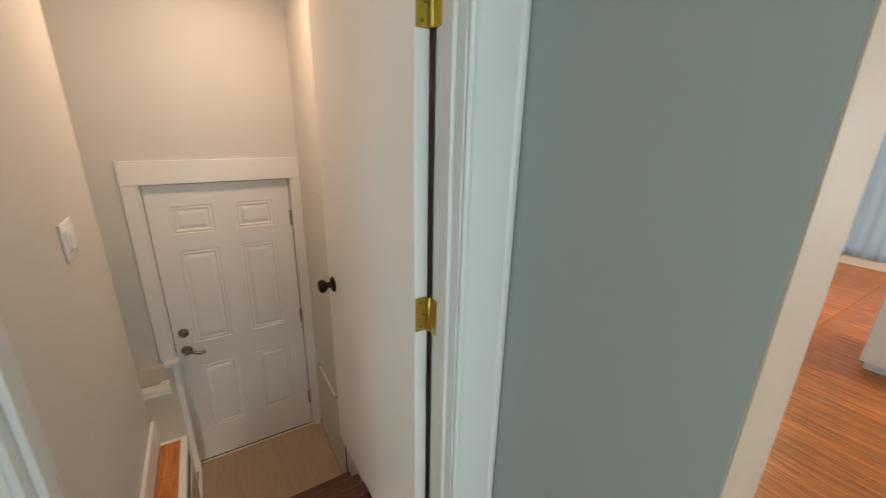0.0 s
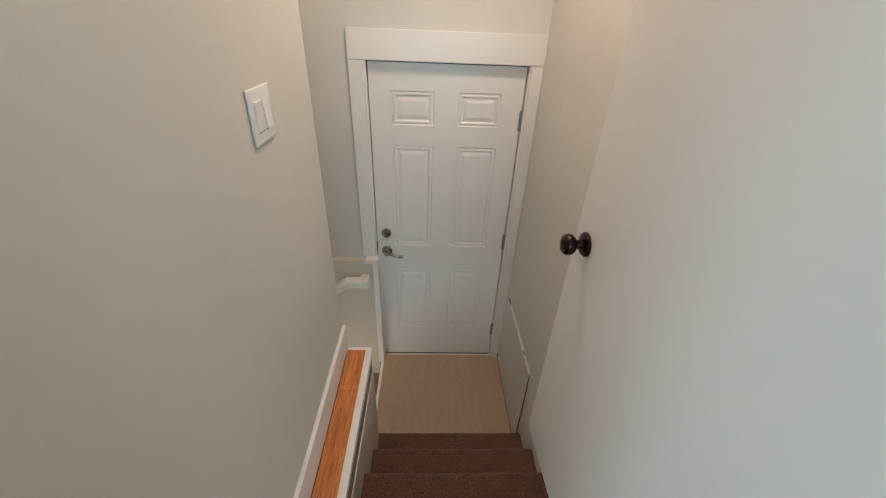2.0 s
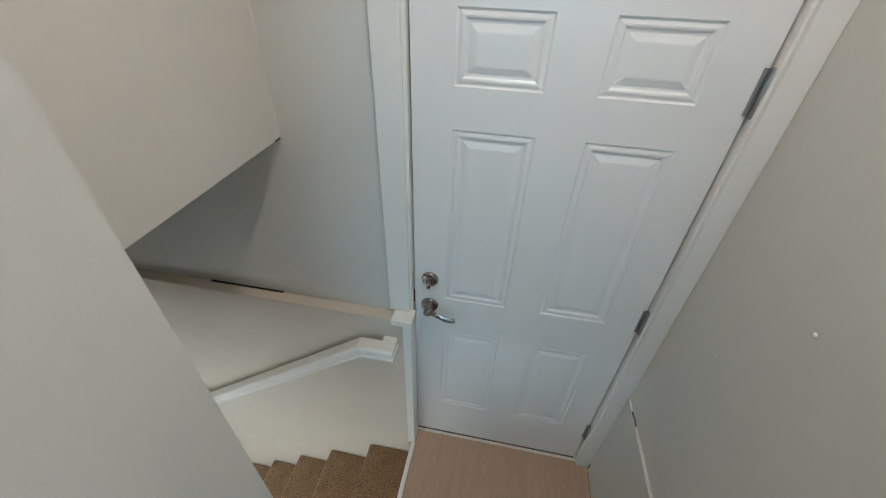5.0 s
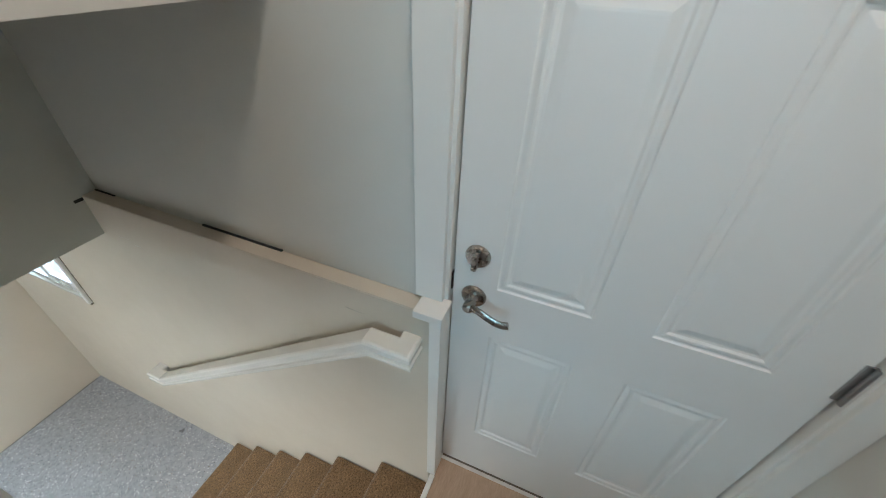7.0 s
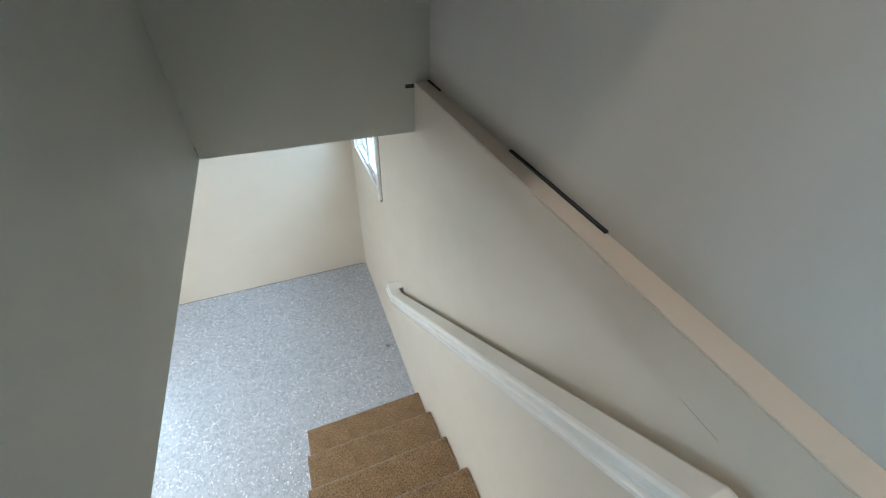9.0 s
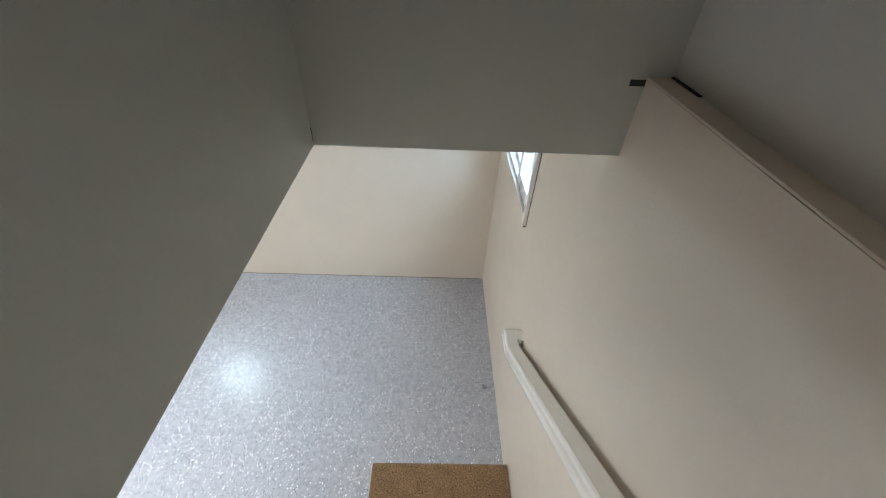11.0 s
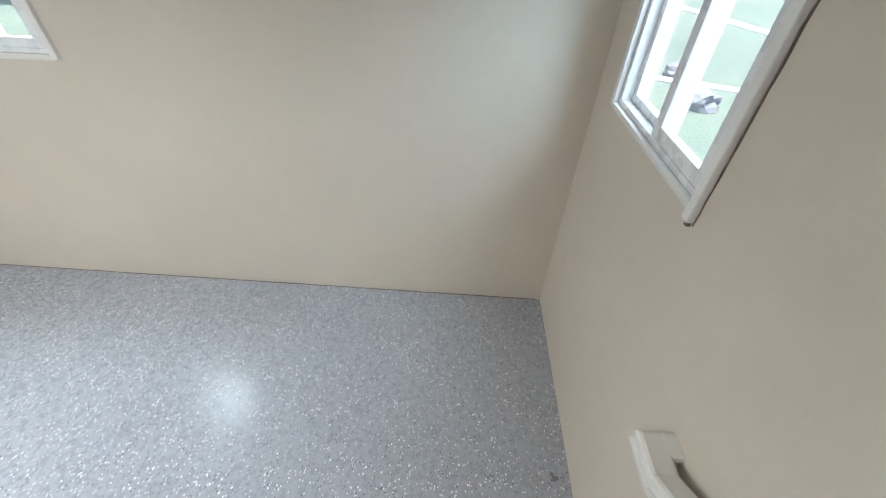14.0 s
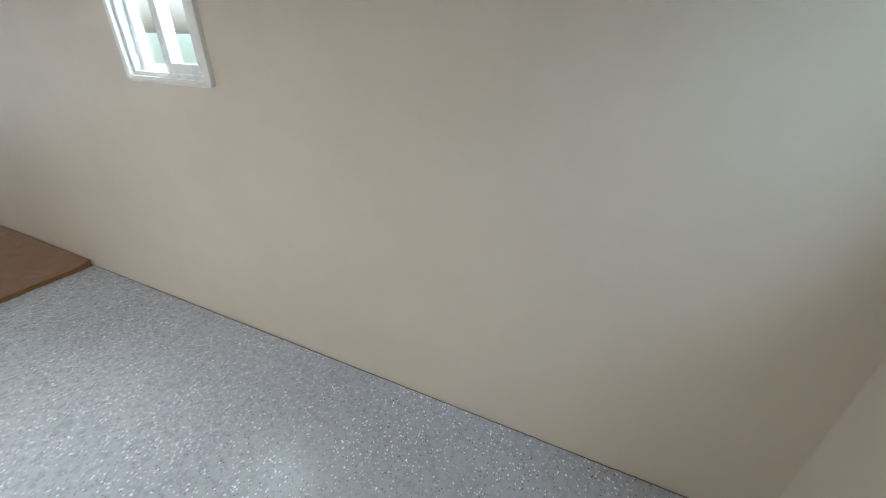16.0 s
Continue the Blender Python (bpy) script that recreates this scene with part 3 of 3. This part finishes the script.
# ---- basement windows ----
def slider_window(name, w, z0, z1, m, label, tail):
    """A two-sash vinyl slider set into a wall; local x along the wall, y outward."""
    win = tagged(thing(name, label, "window", kind="structure"), "")
    win.matrix_world = m
    f = 0.020
    fr = part("window_frame", boxes((0, f, 0.004, 0.062, z0, z1), (w - f, w, 0.004, 0.062, z0, z1), (f, w - f, 0.004, 0.062, z0, z0 + f), (f, w - f, 0.004, 0.062, z1 - f, z1), bevel=0.002), VINYL, win)
    mid = w * 0.5
    for x0, x1, y0, s in ((f, mid + 0.02, 0.034, 0.024), (mid - 0.012, w - f, 0.006, 0.036)):
        y1 = y0 + 0.026
        a, b = z0 + f, z1 - f
        sash = part("sash", boxes((x0, x0 + s, y0, y1, a, b), (x1 - s, x1, y0, y1, a, b), (x0 + s, x1 - s, y0, y1, a, a + s), (x0 + s, x1 - s, y0, y1, b - s, b), bevel=0.0025), VINYL, win)
        pane = part("pane", boxes((x0 + s - 0.004, x1 - s + 0.004, y0 + 0.012, y0 + 0.016, a + s - 0.004, b - s + 0.004)), GLASS, sash)
        pane.visible_shadow = False
    part("side_trim", boxes((-0.020, 0.004, -0.014, 0.003, z0 - 0.006, z1 + 0.02), bevel=0.003), TRIM, win)
    part("side_trim", boxes((w - 0.004, w + 0.023, -0.016, 0.003, z0 - tail, z1 + 0.02), bevel=0.003), TRIM, win)
    part("window_sill", boxes((-0.020, w - 0.005, -0.012, 0.003, z0 - 0.013, z0 + 0.004), bevel=0.003), RAILP, win, "chipped white sill strip")
    part("caulk", boxes((-0.016, w, -0.004, 0.002, z0 - 0.020, z0 - 0.0135)), CAULK, win)
    if tail > 0.02:
        part("putty", boxes((w + 0.006, w + 0.018, -0.010, 0.002, z0 - tail - 0.012, z0 - tail - 0.0005), bevel=0.002), DUST, win)
    return win


win_1 = slider_window("window_1", W1[1] - W1[0], W1[2], W1[3], pose(W1[0], FY, 0), "white vinyl sliding basement window with chipped trim", 0.030)
slider_window("window_2", W2[1] - W2[0], W2[2], W2[3], pose(-2.78, W2[0], 0, 0, 0, 90), "white vinyl sliding basement window in the end wall", 0.012)

# ---- hall doorway and open door ----
fr = thing("door_frame", "white painted door frame with moulded casing at the stair head", "door frame", kind="structure")
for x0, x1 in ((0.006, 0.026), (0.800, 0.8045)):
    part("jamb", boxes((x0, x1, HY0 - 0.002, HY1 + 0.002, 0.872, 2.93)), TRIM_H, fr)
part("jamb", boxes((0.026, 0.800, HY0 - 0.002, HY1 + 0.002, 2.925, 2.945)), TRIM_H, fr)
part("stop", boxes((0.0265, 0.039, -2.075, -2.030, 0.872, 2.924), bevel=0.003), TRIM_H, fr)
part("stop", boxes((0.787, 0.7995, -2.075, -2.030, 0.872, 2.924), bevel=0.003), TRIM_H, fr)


def casing_profile(x_in, x_out):
    """Moulded casing section: bead at the opening, sunk field, thick back band."""
    d = 1 if x_out > x_in else -1
    w = abs(x_out - x_in)
    pts = [(0, 0), (0, 0.009), (0.006, 0.013), (0.014, 0.012), (0.018, 0.008), (w * 0.45, 0.011), (w * 0.7, 0.014), (w - 0.022, 0.016), (w - 0.014, 0.021), (w - 0.004, 0.021), (w, 0.018), (w, 0)]
    return [(x_in + d * u, HY0 - h) for u, h in pts]


def upright_casing(x_in, x_out):
    bm = bmesh.new()
    prof = casing_profile(x_in, x_out)
    lo, hi = ([bm.verts.new((x, y, z)) for x, y in prof] for z in (0.872, 3.02))
    n = len(prof)
    for k in range(n):
        bm.faces.new((lo[k], lo[(k + 1) % n], hi[(k + 1) % n], hi[k]))
    bm.faces.new(lo[::-1])
    bm.faces.new(hi)
    bmesh.ops.recalc_face_normals(bm, faces=bm.faces)
    return bm


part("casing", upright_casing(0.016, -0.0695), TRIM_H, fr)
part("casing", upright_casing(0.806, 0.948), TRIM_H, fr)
part("strike_plate", boxes((0.0262, 0.0275, -2.024, -2.000, 1.745, 1.805), bevel=0.0004), STEEL, fr, "small steel strike plate")

hd = thing("door_2", "plain white hollow core door, standing open against the stair wall", "door", kind="structure")
hd.matrix_world = pose(0.790, -1.966, 0, 0, 0, 2.2)
part("slab", boxes((-0.033, 0.0055, 0.0, 0.771, 0.885, 2.92), bevel=0.002), DOORW, hd)
rose = part("knob_rose", lathe([(0.033, 0), (0.033, 0.004), (0.028, 0.010), (0.013, 0.013), (0.0115, 0.030)], pose(-0.0328, 0.703, 1.753, 0, -90)), BRONZE, hd, "oil rubbed bronze knob rose", True)
part("knob", lathe([(0.0115, 0.026), (0.018, 0.030), (0.026, 0.038), (0.0285, 0.047), (0.0275, 0.055), (0.022, 0.062), (0.012, 0.065), (0.004, 0.0655)], pose(-0.0328, 0.703, 1.753, 0, -90)), BRONZE, rose, smooth=True)
for z in (2.66, 1.921, 1.10):
    h = part("hinge", lathe([(0.005, -0.05), (0.007, -0.047), (0.007, 0.047), (0.005, 0.05)], pose(0.0055, -0.012, z), 12), BRASS, hd, "worn brass butt hinge", True)
    part("hinge_leaf", boxes((-0.032, 0.001, -0.004, -0.0005, z - 0.05, z + 0.05), bevel=0.001), BRASS, h)
    part("hinge_leaf", boxes((0.004, 0.0065, -0.055, -0.016, z - 0.05, z + 0.05), bevel=0.0008), BRASS, h)
    for dz in (-0.036, 0.0, 0.036):
        part("screw", lathe([(0.004, 0), (0.0035, 0.0012), (0.001, 0.0016)], pose(-0.016 + 0.008 * (dz == 0), -0.004, z + dz, 90), 10), DUST, h)


# ---- switches ----
def switch_plate(w, h):
    s = thing("light_switch", "white two gang rocker switch plate on the stair wall", "light switch")
    bm = bmesh.new()
    box(bm, -w / 2, w / 2, -0.007, -0.0005, -h / 2, h / 2, bevel=0.0035, seg=3)
    part("plate", bm, PLASTIC, s, smooth=True)
    for u, tilt in ((-w * 0.2, 5), (w * 0.2, -5)):
        bm = bmesh.new()
        box(bm, -0.0165, 0.0165, -0.0035, 0.002, -0.033, 0.033, bevel=0.0012)
        bm.transform(pose(u, -0.0072, 0, tilt))
        rk = part("rocker", bm, PLASTIC, s)
        part("frame_gap", boxes((u - 0.0185, u + 0.0185, -0.0073, -0.0069, -0.0355, -0.0335)), DUST, rk)
        for z in (-0.048, 0.048):
            part("screw", lathe([(0.003, 0), (0.0028, 0.0006), (0.001, 0.001)], pose(u, -0.0068, z, 90), 10), PLASTIC, s)
    return s


sw = switch_plate(0.121, 0.119)
sw.matrix_world = pose(-0.07, -1.203, 2.043, 0, 0, 90)
sw2 = switch_plate(0.121, 0.119)
sw2.matrix_world = pose(-0.07, -2.240, 2.090, 0, 0, 90)
tagged(sw2, "white two gang rocker switch plate on the hall wall")

# ---- marks, cracks and fittings on the stair walls ----
pan = thing("access_panel", "painted panel with cracked caulk joints low on the landing wall", "wall panel", kind="structure")
part("sheet", boxes((0.8665, 0.8748, -0.732, -0.040, 0.006, 0.628), bevel=0.002), WALL, pan)
rng = random.Random(4)


def crack_line(path, half, material, parent, name="crack"):
    """A thin uneven ribbon of caulk or open joint along a polyline."""
    pts = []
    for a, b in zip(path, path[1:]):
        a, b = Vector(a), Vector(b)
        n = max(2, int((b - a).length / 0.03))
        for k in range(n):
            j = Vector((rng.uniform(-1, 1), rng.uniform(-1, 1), rng.uniform(-1, 1))) * half * 0.5
            pts.append(a.lerp(b, k / n) + j)
    pts.append(Vector(path[-1]))
    prof = [(half * math.cos(t), half * math.sin(t)) for t in np.linspace(0, 2 * math.pi, 6, endpoint=False)]
    d = (pts[-1] - pts[0]).normalized()
    return part(name, sweep(pts, prof, (1, 0, 0) if abs(d.x) < 0.8 else (0, 0, 1)), material, parent)


crack_line([(0.8745, -0.05, 0.625), (0.8745, -0.40, 0.631), (0.8745, -0.73, 0.632)], 0.0035, CAULK, pan, "caulk")
crack_line([(0.8715, -0.10, 0.629), (0.8715, -0.16, 0.629)], 0.003, DARK, pan)
crack_line([(0.8715, -0.56, 0.632), (0.8715, -0.60, 0.632)], 0.003, DARK, pan)
crack_line([(0.873, -0.734, 0.615), (0.873, -0.734, 0.30), (0.873, -0.734, 0.02)], 0.0032, DUST, pan)
crack_line([(0.8665, -0.060, 0.004), (0.8665, -0.10, 0.004), (0.8665, -0.70, 0.004)], 0.0028, DUST, pan)
crack_line([(0.866, -0.045, 0.01), (0.866, -0.045, 0.05)], 0.004, DUST, pan)
joint = thing("corner_joint", "ragged caulk joint between bulkhead and door wall", "caulk joint", kind="structure")
crack_line([(-0.3945, YW, 1.56), (-0.3945, YW, 1.75), (-0.3945, YW, 2.0), (-0.3945, YW, 2.35)], 0.0035, CAULK, joint, "caulk")
crack_line([(-0.396, YW - 0.002, 1.548), (-0.396, YW - 0.03, 1.548)], 0.003, DARK, joint)
crack_line([(W1[1] - W1[0] + 0.0255, -0.0005, W1[2] - 0.036), (W1[1] - W1[0] + 0.0255, -0.0005, W1[3] + 0.02)], 0.0026, DUST, win_1)
crack_line([(-0.333, -0.728, 1.01), (-0.331, -0.728, 1.06), (-0.333, -0.728, 1.12)], 0.0016, DARK, joint)
crack_line([(-1.3845, -0.7275, 0.735), (-1.3845, -0.7275, 0.765)], 0.001, DARK, joint)
lines = thing("wall_cracks", "hairline cracks in the paint of the foundation wall", "wall crack", kind="structure")
crack_line([(-0.30, FY, 0.80), (-0.24, FY, 0.798)], 0.0003, DUST, lines)
crack_line([(-1.30, FY, 0.739), (-1.24, FY, 0.741)], 0.0007, CAULK, lines)
crack_line([(-1.226, FY, 0.723), (-1.195, FY, 0.721)], 0.0009, CAULK, lines)
for y, z in ((-0.54, 2.014), (-0.91, 2.019), (-0.433, 1.934), (-0.423, 1.455), (-0.263, 1.185), (-0.728, 1.404), (-0.691, 0.896)):
    n = part("wall_anchor", lathe([(0.0055, 0), (0.005, 0.002), (0.002, 0.004)], pose(0.8748, y, z, 0, -90), 10), PLASTIC)
    tagged(n, "small white filled nail hole on the stair wall", "wall anchor", "wall anchors")
for x, z in ((-1.14, -0.03), (-0.55, 0.405), (-0.36, 0.545)):
    n = part("rail_screw", lathe([(0.004, 0), (0.0035, 0.003), (0.001, 0.004)], pose(x, FY + 0.0005, z, 90), 8), DUST)
    tagged(n, "small dark screw in the wall under the handrail", "screw", "rail screws")

# ---- basement things ----
bm = bmesh.new()
ring = []
for k in range(60):
    u = k / 60 * 4
    s, f = int(u), u - int(u)
    x, y = ((-2.77 + 1.5 * f, -3.69), (-1.27, -3.69 - 2.1 * f), (-1.27 - 1.5 * f, -5.79), (-2.77, -5.79 + 2.1 * f))[s]
    ring.append((x + rng.uniform(-0.004, 0.004), y + rng.uniform(-0.006, 0.006)))
lo = [bm.verts.new((x, y, BF + 0.0005)) for x, y in ring]
hi = [bm.verts.new((x, y, BF + 0.028 + (0.016 + 0.010 * noise.noise((y * 5, 0, 0)) if x < -2.74 else 0))) for x, y in ring]
for k in range(60):
    bm.faces.new((lo[k], lo[(k + 1) % 60], hi[(k + 1) % 60], hi[k]))
bm.faces.new(hi)
bmesh.ops.recalc_face_normals(bm, faces=bm.faces)
tagged(part("carpet", bm, RUG), "brown carpet remnant lying along the basement end wall", "carpet")
crack_line([(-2.7765, -0.10, BF + 0.001), (-2.7765, -1.5, BF + 0.001), (-2.7765, -3.6, BF + 0.001)], 0.0022, DUST, lines, "floor_joint")
bm = bmesh.new()
for k in range(9):
    a, r = rng.uniform(0, 6.28), rng.uniform(0.0, 0.022)
    bmesh.ops.create_icosphere(bm, subdivisions=1, radius=rng.uniform(0.004, 0.010), matrix=Matrix.LocRotScale((r * math.cos(a), r * math.sin(a), 0), None, (1, 1, 0.25)))
chip = tagged(part("floor_chip", bm, ROCK), "rough dark chipped patch in the epoxy floor", "floor chip", kind="structure")
chip.location = (-1.858, -0.135, BF)

# ---- hall and living room ----
hf = structure("floor_hall", boxes((-2.2, 7.0, -5.0, HY1, 0.80, 0.861), (0.063, 0.874, HY1, -1.6225, 0.80, 0.861), (3.05, 7.0, HY1, -0.5, 0.80, 0.861)), OAK, "orange oak strip floor of hall and living room", "floor")
# warm light from the living room is in this piece's colour
edge = structure("wall_hall_end", boxes((2.74, 3.05, HY0 - 0.010, HY1, 0.80, UC)), WALL_T, "end of the hall wall, warm lamplight put into its tan", "wall")
structure("baseboard_room", boxes((6.93, 6.9495, -4.9, -0.6, 0.872, 0.99), bevel=0.003), TRIM, "white baseboard in the living room", "baseboard")

# unseen opaque panels added behind the fill lamps to stop sun patches indoors
for bx0, bx1 in ((-1.6, 2.0), (4.2, 5.8)):
    structure("sun_blocker", boxes((bx0, bx1, -5.085, -5.06, 1.4, 2.95)), SHADE, "unseen panel added to keep the sun out of an opening", "blind")
structure("sun_blocker", boxes((-2.285, -2.26, -4.98, -3.9, 1.4, 2.9)), SHADE, "unseen panel added to keep the sun out of an opening", "blind")
structure("sun_blocker", boxes((-2.2, -0.6, -6.68, -6.655, -0.6, 0.6)), SHADE, "unseen panel added to keep the sun out of an opening", "blind")
cw = thing("window_3", "tall living room window with pale blue sheer curtain", "window", kind="structure")
part("window_frame", boxes((6.955, 7.02, -2.3, -2.25, 1.0, 2.9), (6.955, 7.02, -1.45, -1.40, 1.0, 2.9), (6.955, 7.02, -2.25, -1.45, 1.0, 1.05), (6.955, 7.02, -2.25, -1.45, 2.85, 2.9), bevel=0.003), TRIM, cw)
bm = bmesh.new()
cols = [[bm.verts.new((6.91 + 0.018 * math.sin(k * 1.15) + 0.006 * math.sin(k * 0.37), -2.36 + k * 0.021, z)) for z in (0.98, 1.6, 2.3, 2.96)] for k in range(47)]
for a, b in zip(cols, cols[1:]):
    for j in range(3):
        bm.faces.new((a[j], b[j], b[j + 1], a[j + 1]))
bmesh.ops.solidify(bm, geom=bm.faces[:], thickness=0.002)
part("curtain", bm, SHEER, cw, "pale blue sheer curtain", True)

cab = thing("cabinet", "white painted cabinet standing on the living room floor", "cabinet")
part("body", boxes((3.985, 4.55, -2.95, -2.335, 0.93, 1.75), bevel=0.004), TRIM, cab)
part("plinth", boxes((4.02, 4.52, -2.93, -2.36, 0.8705, 0.93)), TRIM_H, cab)
for y0, y1 in ((-2.945, -2.645), (-2.64, -2.34)):
    dr = part("door", boxes((3.967, 3.9845, y0, y1, 0.94, 1.74), bevel=0.003), TRIM, cab)
    part("knob", lathe([(0.005, 0), (0.006, 0.012), (0.013, 0.018), (0.012, 0.026), (0.004, 0.028)], pose(3.967, y1 - 0.04 if y0 < -2.7 else y0 + 0.04, 1.4, 0, -90), 12), NICKEL, dr, smooth=True)

fan = thing("ceiling_fan", "brown bladed ceiling fan with a lit frosted bowl light", "ceiling fan")
fx, fy = 5.2, -1.56
part("downrod", lathe([(0.012, 3.0), (0.012, 3.26), (0.06, 3.27), (0.065, 3.309)], pose(fx, fy, 0), 16), STEEL, fan, smooth=True)
part("motor", lathe([(0.05, 2.90), (0.11, 2.91), (0.12, 2.95), (0.11, 2.99), (0.03, 3.0)], pose(fx, fy, 0)), STEEL, fan, smooth=True)
part("bowl", lathe([(0.02, 2.765), (0.07, 2.775), (0.11, 2.81), (0.125, 2.85), (0.12, 2.885)], pose(fx, fy, 0)), LAMP, fan, "lit frosted glass bowl", True)
part("bowl_ring", lathe([(0.10, 2.886), (0.135, 2.888), (0.135, 2.90), (0.06, 2.905)], pose(fx, fy, 0)), NICKEL, fan, smooth=True)
for k in range(5):
    bm = bmesh.new()
    box(bm, 0.12, 0.62, -0.065, 0.065, -0.004, 0.004, bevel=0.003)
    bm.transform(pose(fx, fy, 2.945, 0, 0, 20 + 72 * k) @ pose(0, 0, 0, 11))
    bl = part("blade", bm, OAK, fan, "dark wood fan blade")
    bm = bmesh.new()
    box(bm, 0.09, 0.2, -0.015, 0.015, -0.012, -0.005, bevel=0.002)
    bm.transform(pose(fx, fy, 2.945, 0, 0, 20 + 72 * k) @ pose(0, 0, 0, 11))
    part("blade_iron", bm, STEEL, bl)
# unseen fixture with a glowing diffuser, added to go with the basement fill lamp
st = thing("added_strip_light", "unseen ceiling strip light added to brighten the basement", "strip light")
part("housing", boxes((-0.97, -0.83, -2.92, -1.68, 0.690, BC - 0.0005), bevel=0.004), TRIM, st)
part("diffuser", boxes((-0.96, -0.84, -2.91, -1.69, 0.664, 0.6895), bevel=0.006), LAMP_W, st, "lit white diffuser")
lamp = thing("ceiling_light", "flush frosted ceiling light over the stairs", "ceiling light")
part("base", lathe([(0.14, UC - 0.03), (0.15, UC - 0.02), (0.15, UC - 0.0005)], pose(0.45, -0.75, 0)), NICKEL, lamp, smooth=True)

# ---- outdoors ----
GZ = -0.12
bm = bmesh.new()
xs, ys = (-400, -2.87, 7.2, 400), (-400, -6.7, 0.02, 400)
for i in range(3):
    for j in range(3):
        if (i, j) != (1, 1):
            bm.faces.new([bm.verts.new(p) for p in ((xs[i], ys[j], GZ), (xs[i + 1], ys[j], GZ), (xs[i + 1], ys[j + 1], GZ), (xs[i], ys[j + 1], GZ))])
bmesh.ops.remove_doubles(bm, verts=bm.verts, dist=0.001)
structure("ground", bm, GRASS, "green lawn round the house", "ground")
for k, (x, y, w, h, a) in enumerate(((-4.7, 2.2, 4.6, 0.17, 12), (-3.45, 1.35, 1.7, 0.09, 68))):
    bm = bmesh.new()
    box(bm, -w / 2, w / 2, -h / 2, h / 2, -0.06, 0.012, bevel=0.01)
    bm.transform(pose(x, y, GZ, 0, 0, a))
    structure("pavement_%d" % (k + 1), bm, CONCRETE, "pale concrete garden path", "path")
for x, y, r in ((-3.35, 0.62, 0.11), (-3.0, 1.05, 0.12), (-3.85, 0.75, 0.10), (-4.3, 2.9, 0.30), (-6.4, 4.6, 0.55), (-7.9, 4.2, 0.5), (-7.2, 5.6, 0.7)):
    bm = bmesh.new()
    bmesh.ops.create_icosphere(bm, subdivisions=3, radius=r)
    for v in bm.verts:
        v.co *= 1 + 0.35 * noise.noise(v.co * (1.6 / r) + Vector((x, y, 0)))
        v.co.z *= 0.6
    rk = tagged(part("garden_rock", bm, ROCK), "grey garden rock on the lawn", "rock", "garden rocks")
    rk.location = (x, y, GZ + r * 0.22)
nb = thing("house", "neighbouring house with blue grey lap siding", "house")
part("wall", boxes((-11.0, -6.03, -6.2, -1.0, GZ - 0.1, 3.0)), SIDING, nb)
part("window", boxes((-6.035, -6.0, -3.6, -2.6, 0.9, 1.9), bevel=0.01), VINYL, nb)
bm = bmesh.new()
rv = [bm.verts.new(p) for p in ((-11.4, -6.6, 2.95), (-5.6, -6.6, 2.95), (-8.5, -6.6, 4.8), (-11.4, -0.6, 2.95), (-5.6, -0.6, 2.95), (-8.5, -0.6, 4.8))]
for q in ((0, 1, 2), (3, 5, 4), (0, 2, 5, 3), (1, 4, 5, 2), (0, 3, 4, 1)):
    bm.faces.new([rv[i] for i in q])
part("roof", bm, ROCK, nb)

# ---- small pieces, last ----
for k in range(16):
    me_z = GZ + 0.02 + k * 0.19
    bm = bmesh.new()
    vs = [bm.verts.new(p) for p in ((0, -6.2, 0), (0, -1.0, 0), (0.012, -1.0, 0), (0.012, -6.2, 0), (0, -6.2, 0.2), (0, -1.0, 0.2))]
    for q in ((0, 3, 2, 1), (3, 4, 5, 2), (0, 4, 3), (1, 2, 5)):
        bm.faces.new([vs[i] for i in q])
    p = part("siding_board", bm, SIDING, nb)
    p.location = (-6.03, 0, me_z)
PW = 0.083
shared = {}
for i in range(int((6.94 - 0.88) / PW) + 1):
    x = 0.88 + i * PW
    for y0, y1 in ((-3.9 + (i * 7 % 5) * 0.23, HY0 - 0.012), (-5.0, -3.9 + (i * 7 % 5) * 0.23)):
        key = round(y1 - y0, 3)
        if key not in shared:
            shared[key] = mesh_of("plank", boxes((0.0008, PW - 0.0008, 0.0008, key - 0.0008, 0, 0.009), bevel=0.0008), OAK)
        pl = new("plank", shared[key])
        pl.parent, pl.location = hf, (x, y0, 0.861)
for i in range(10):
    x = 0.063 + i * (0.811 / 10)
    key = "door"
    if key not in shared:
        shared[key] = mesh_of("plank", boxes((0.0006, 0.0805, 0, 1.6, 0, 0.009), bevel=0.0008), OAK)
    pl = new("plank", shared[key])
    pl.parent, pl.location = hf, (x, -3.2225, 0.861)
for i in range(47):
    if "room" not in shared:
        shared["room"] = mesh_of("plank", boxes((0.0008, PW - 0.0008, 0, 1.48, 0, 0.009), bevel=0.0008), OAK)
    pl = new("plank", shared["room"])
    pl.parent, pl.location = hf, (3.05 + i * PW, -1.985, 0.861)
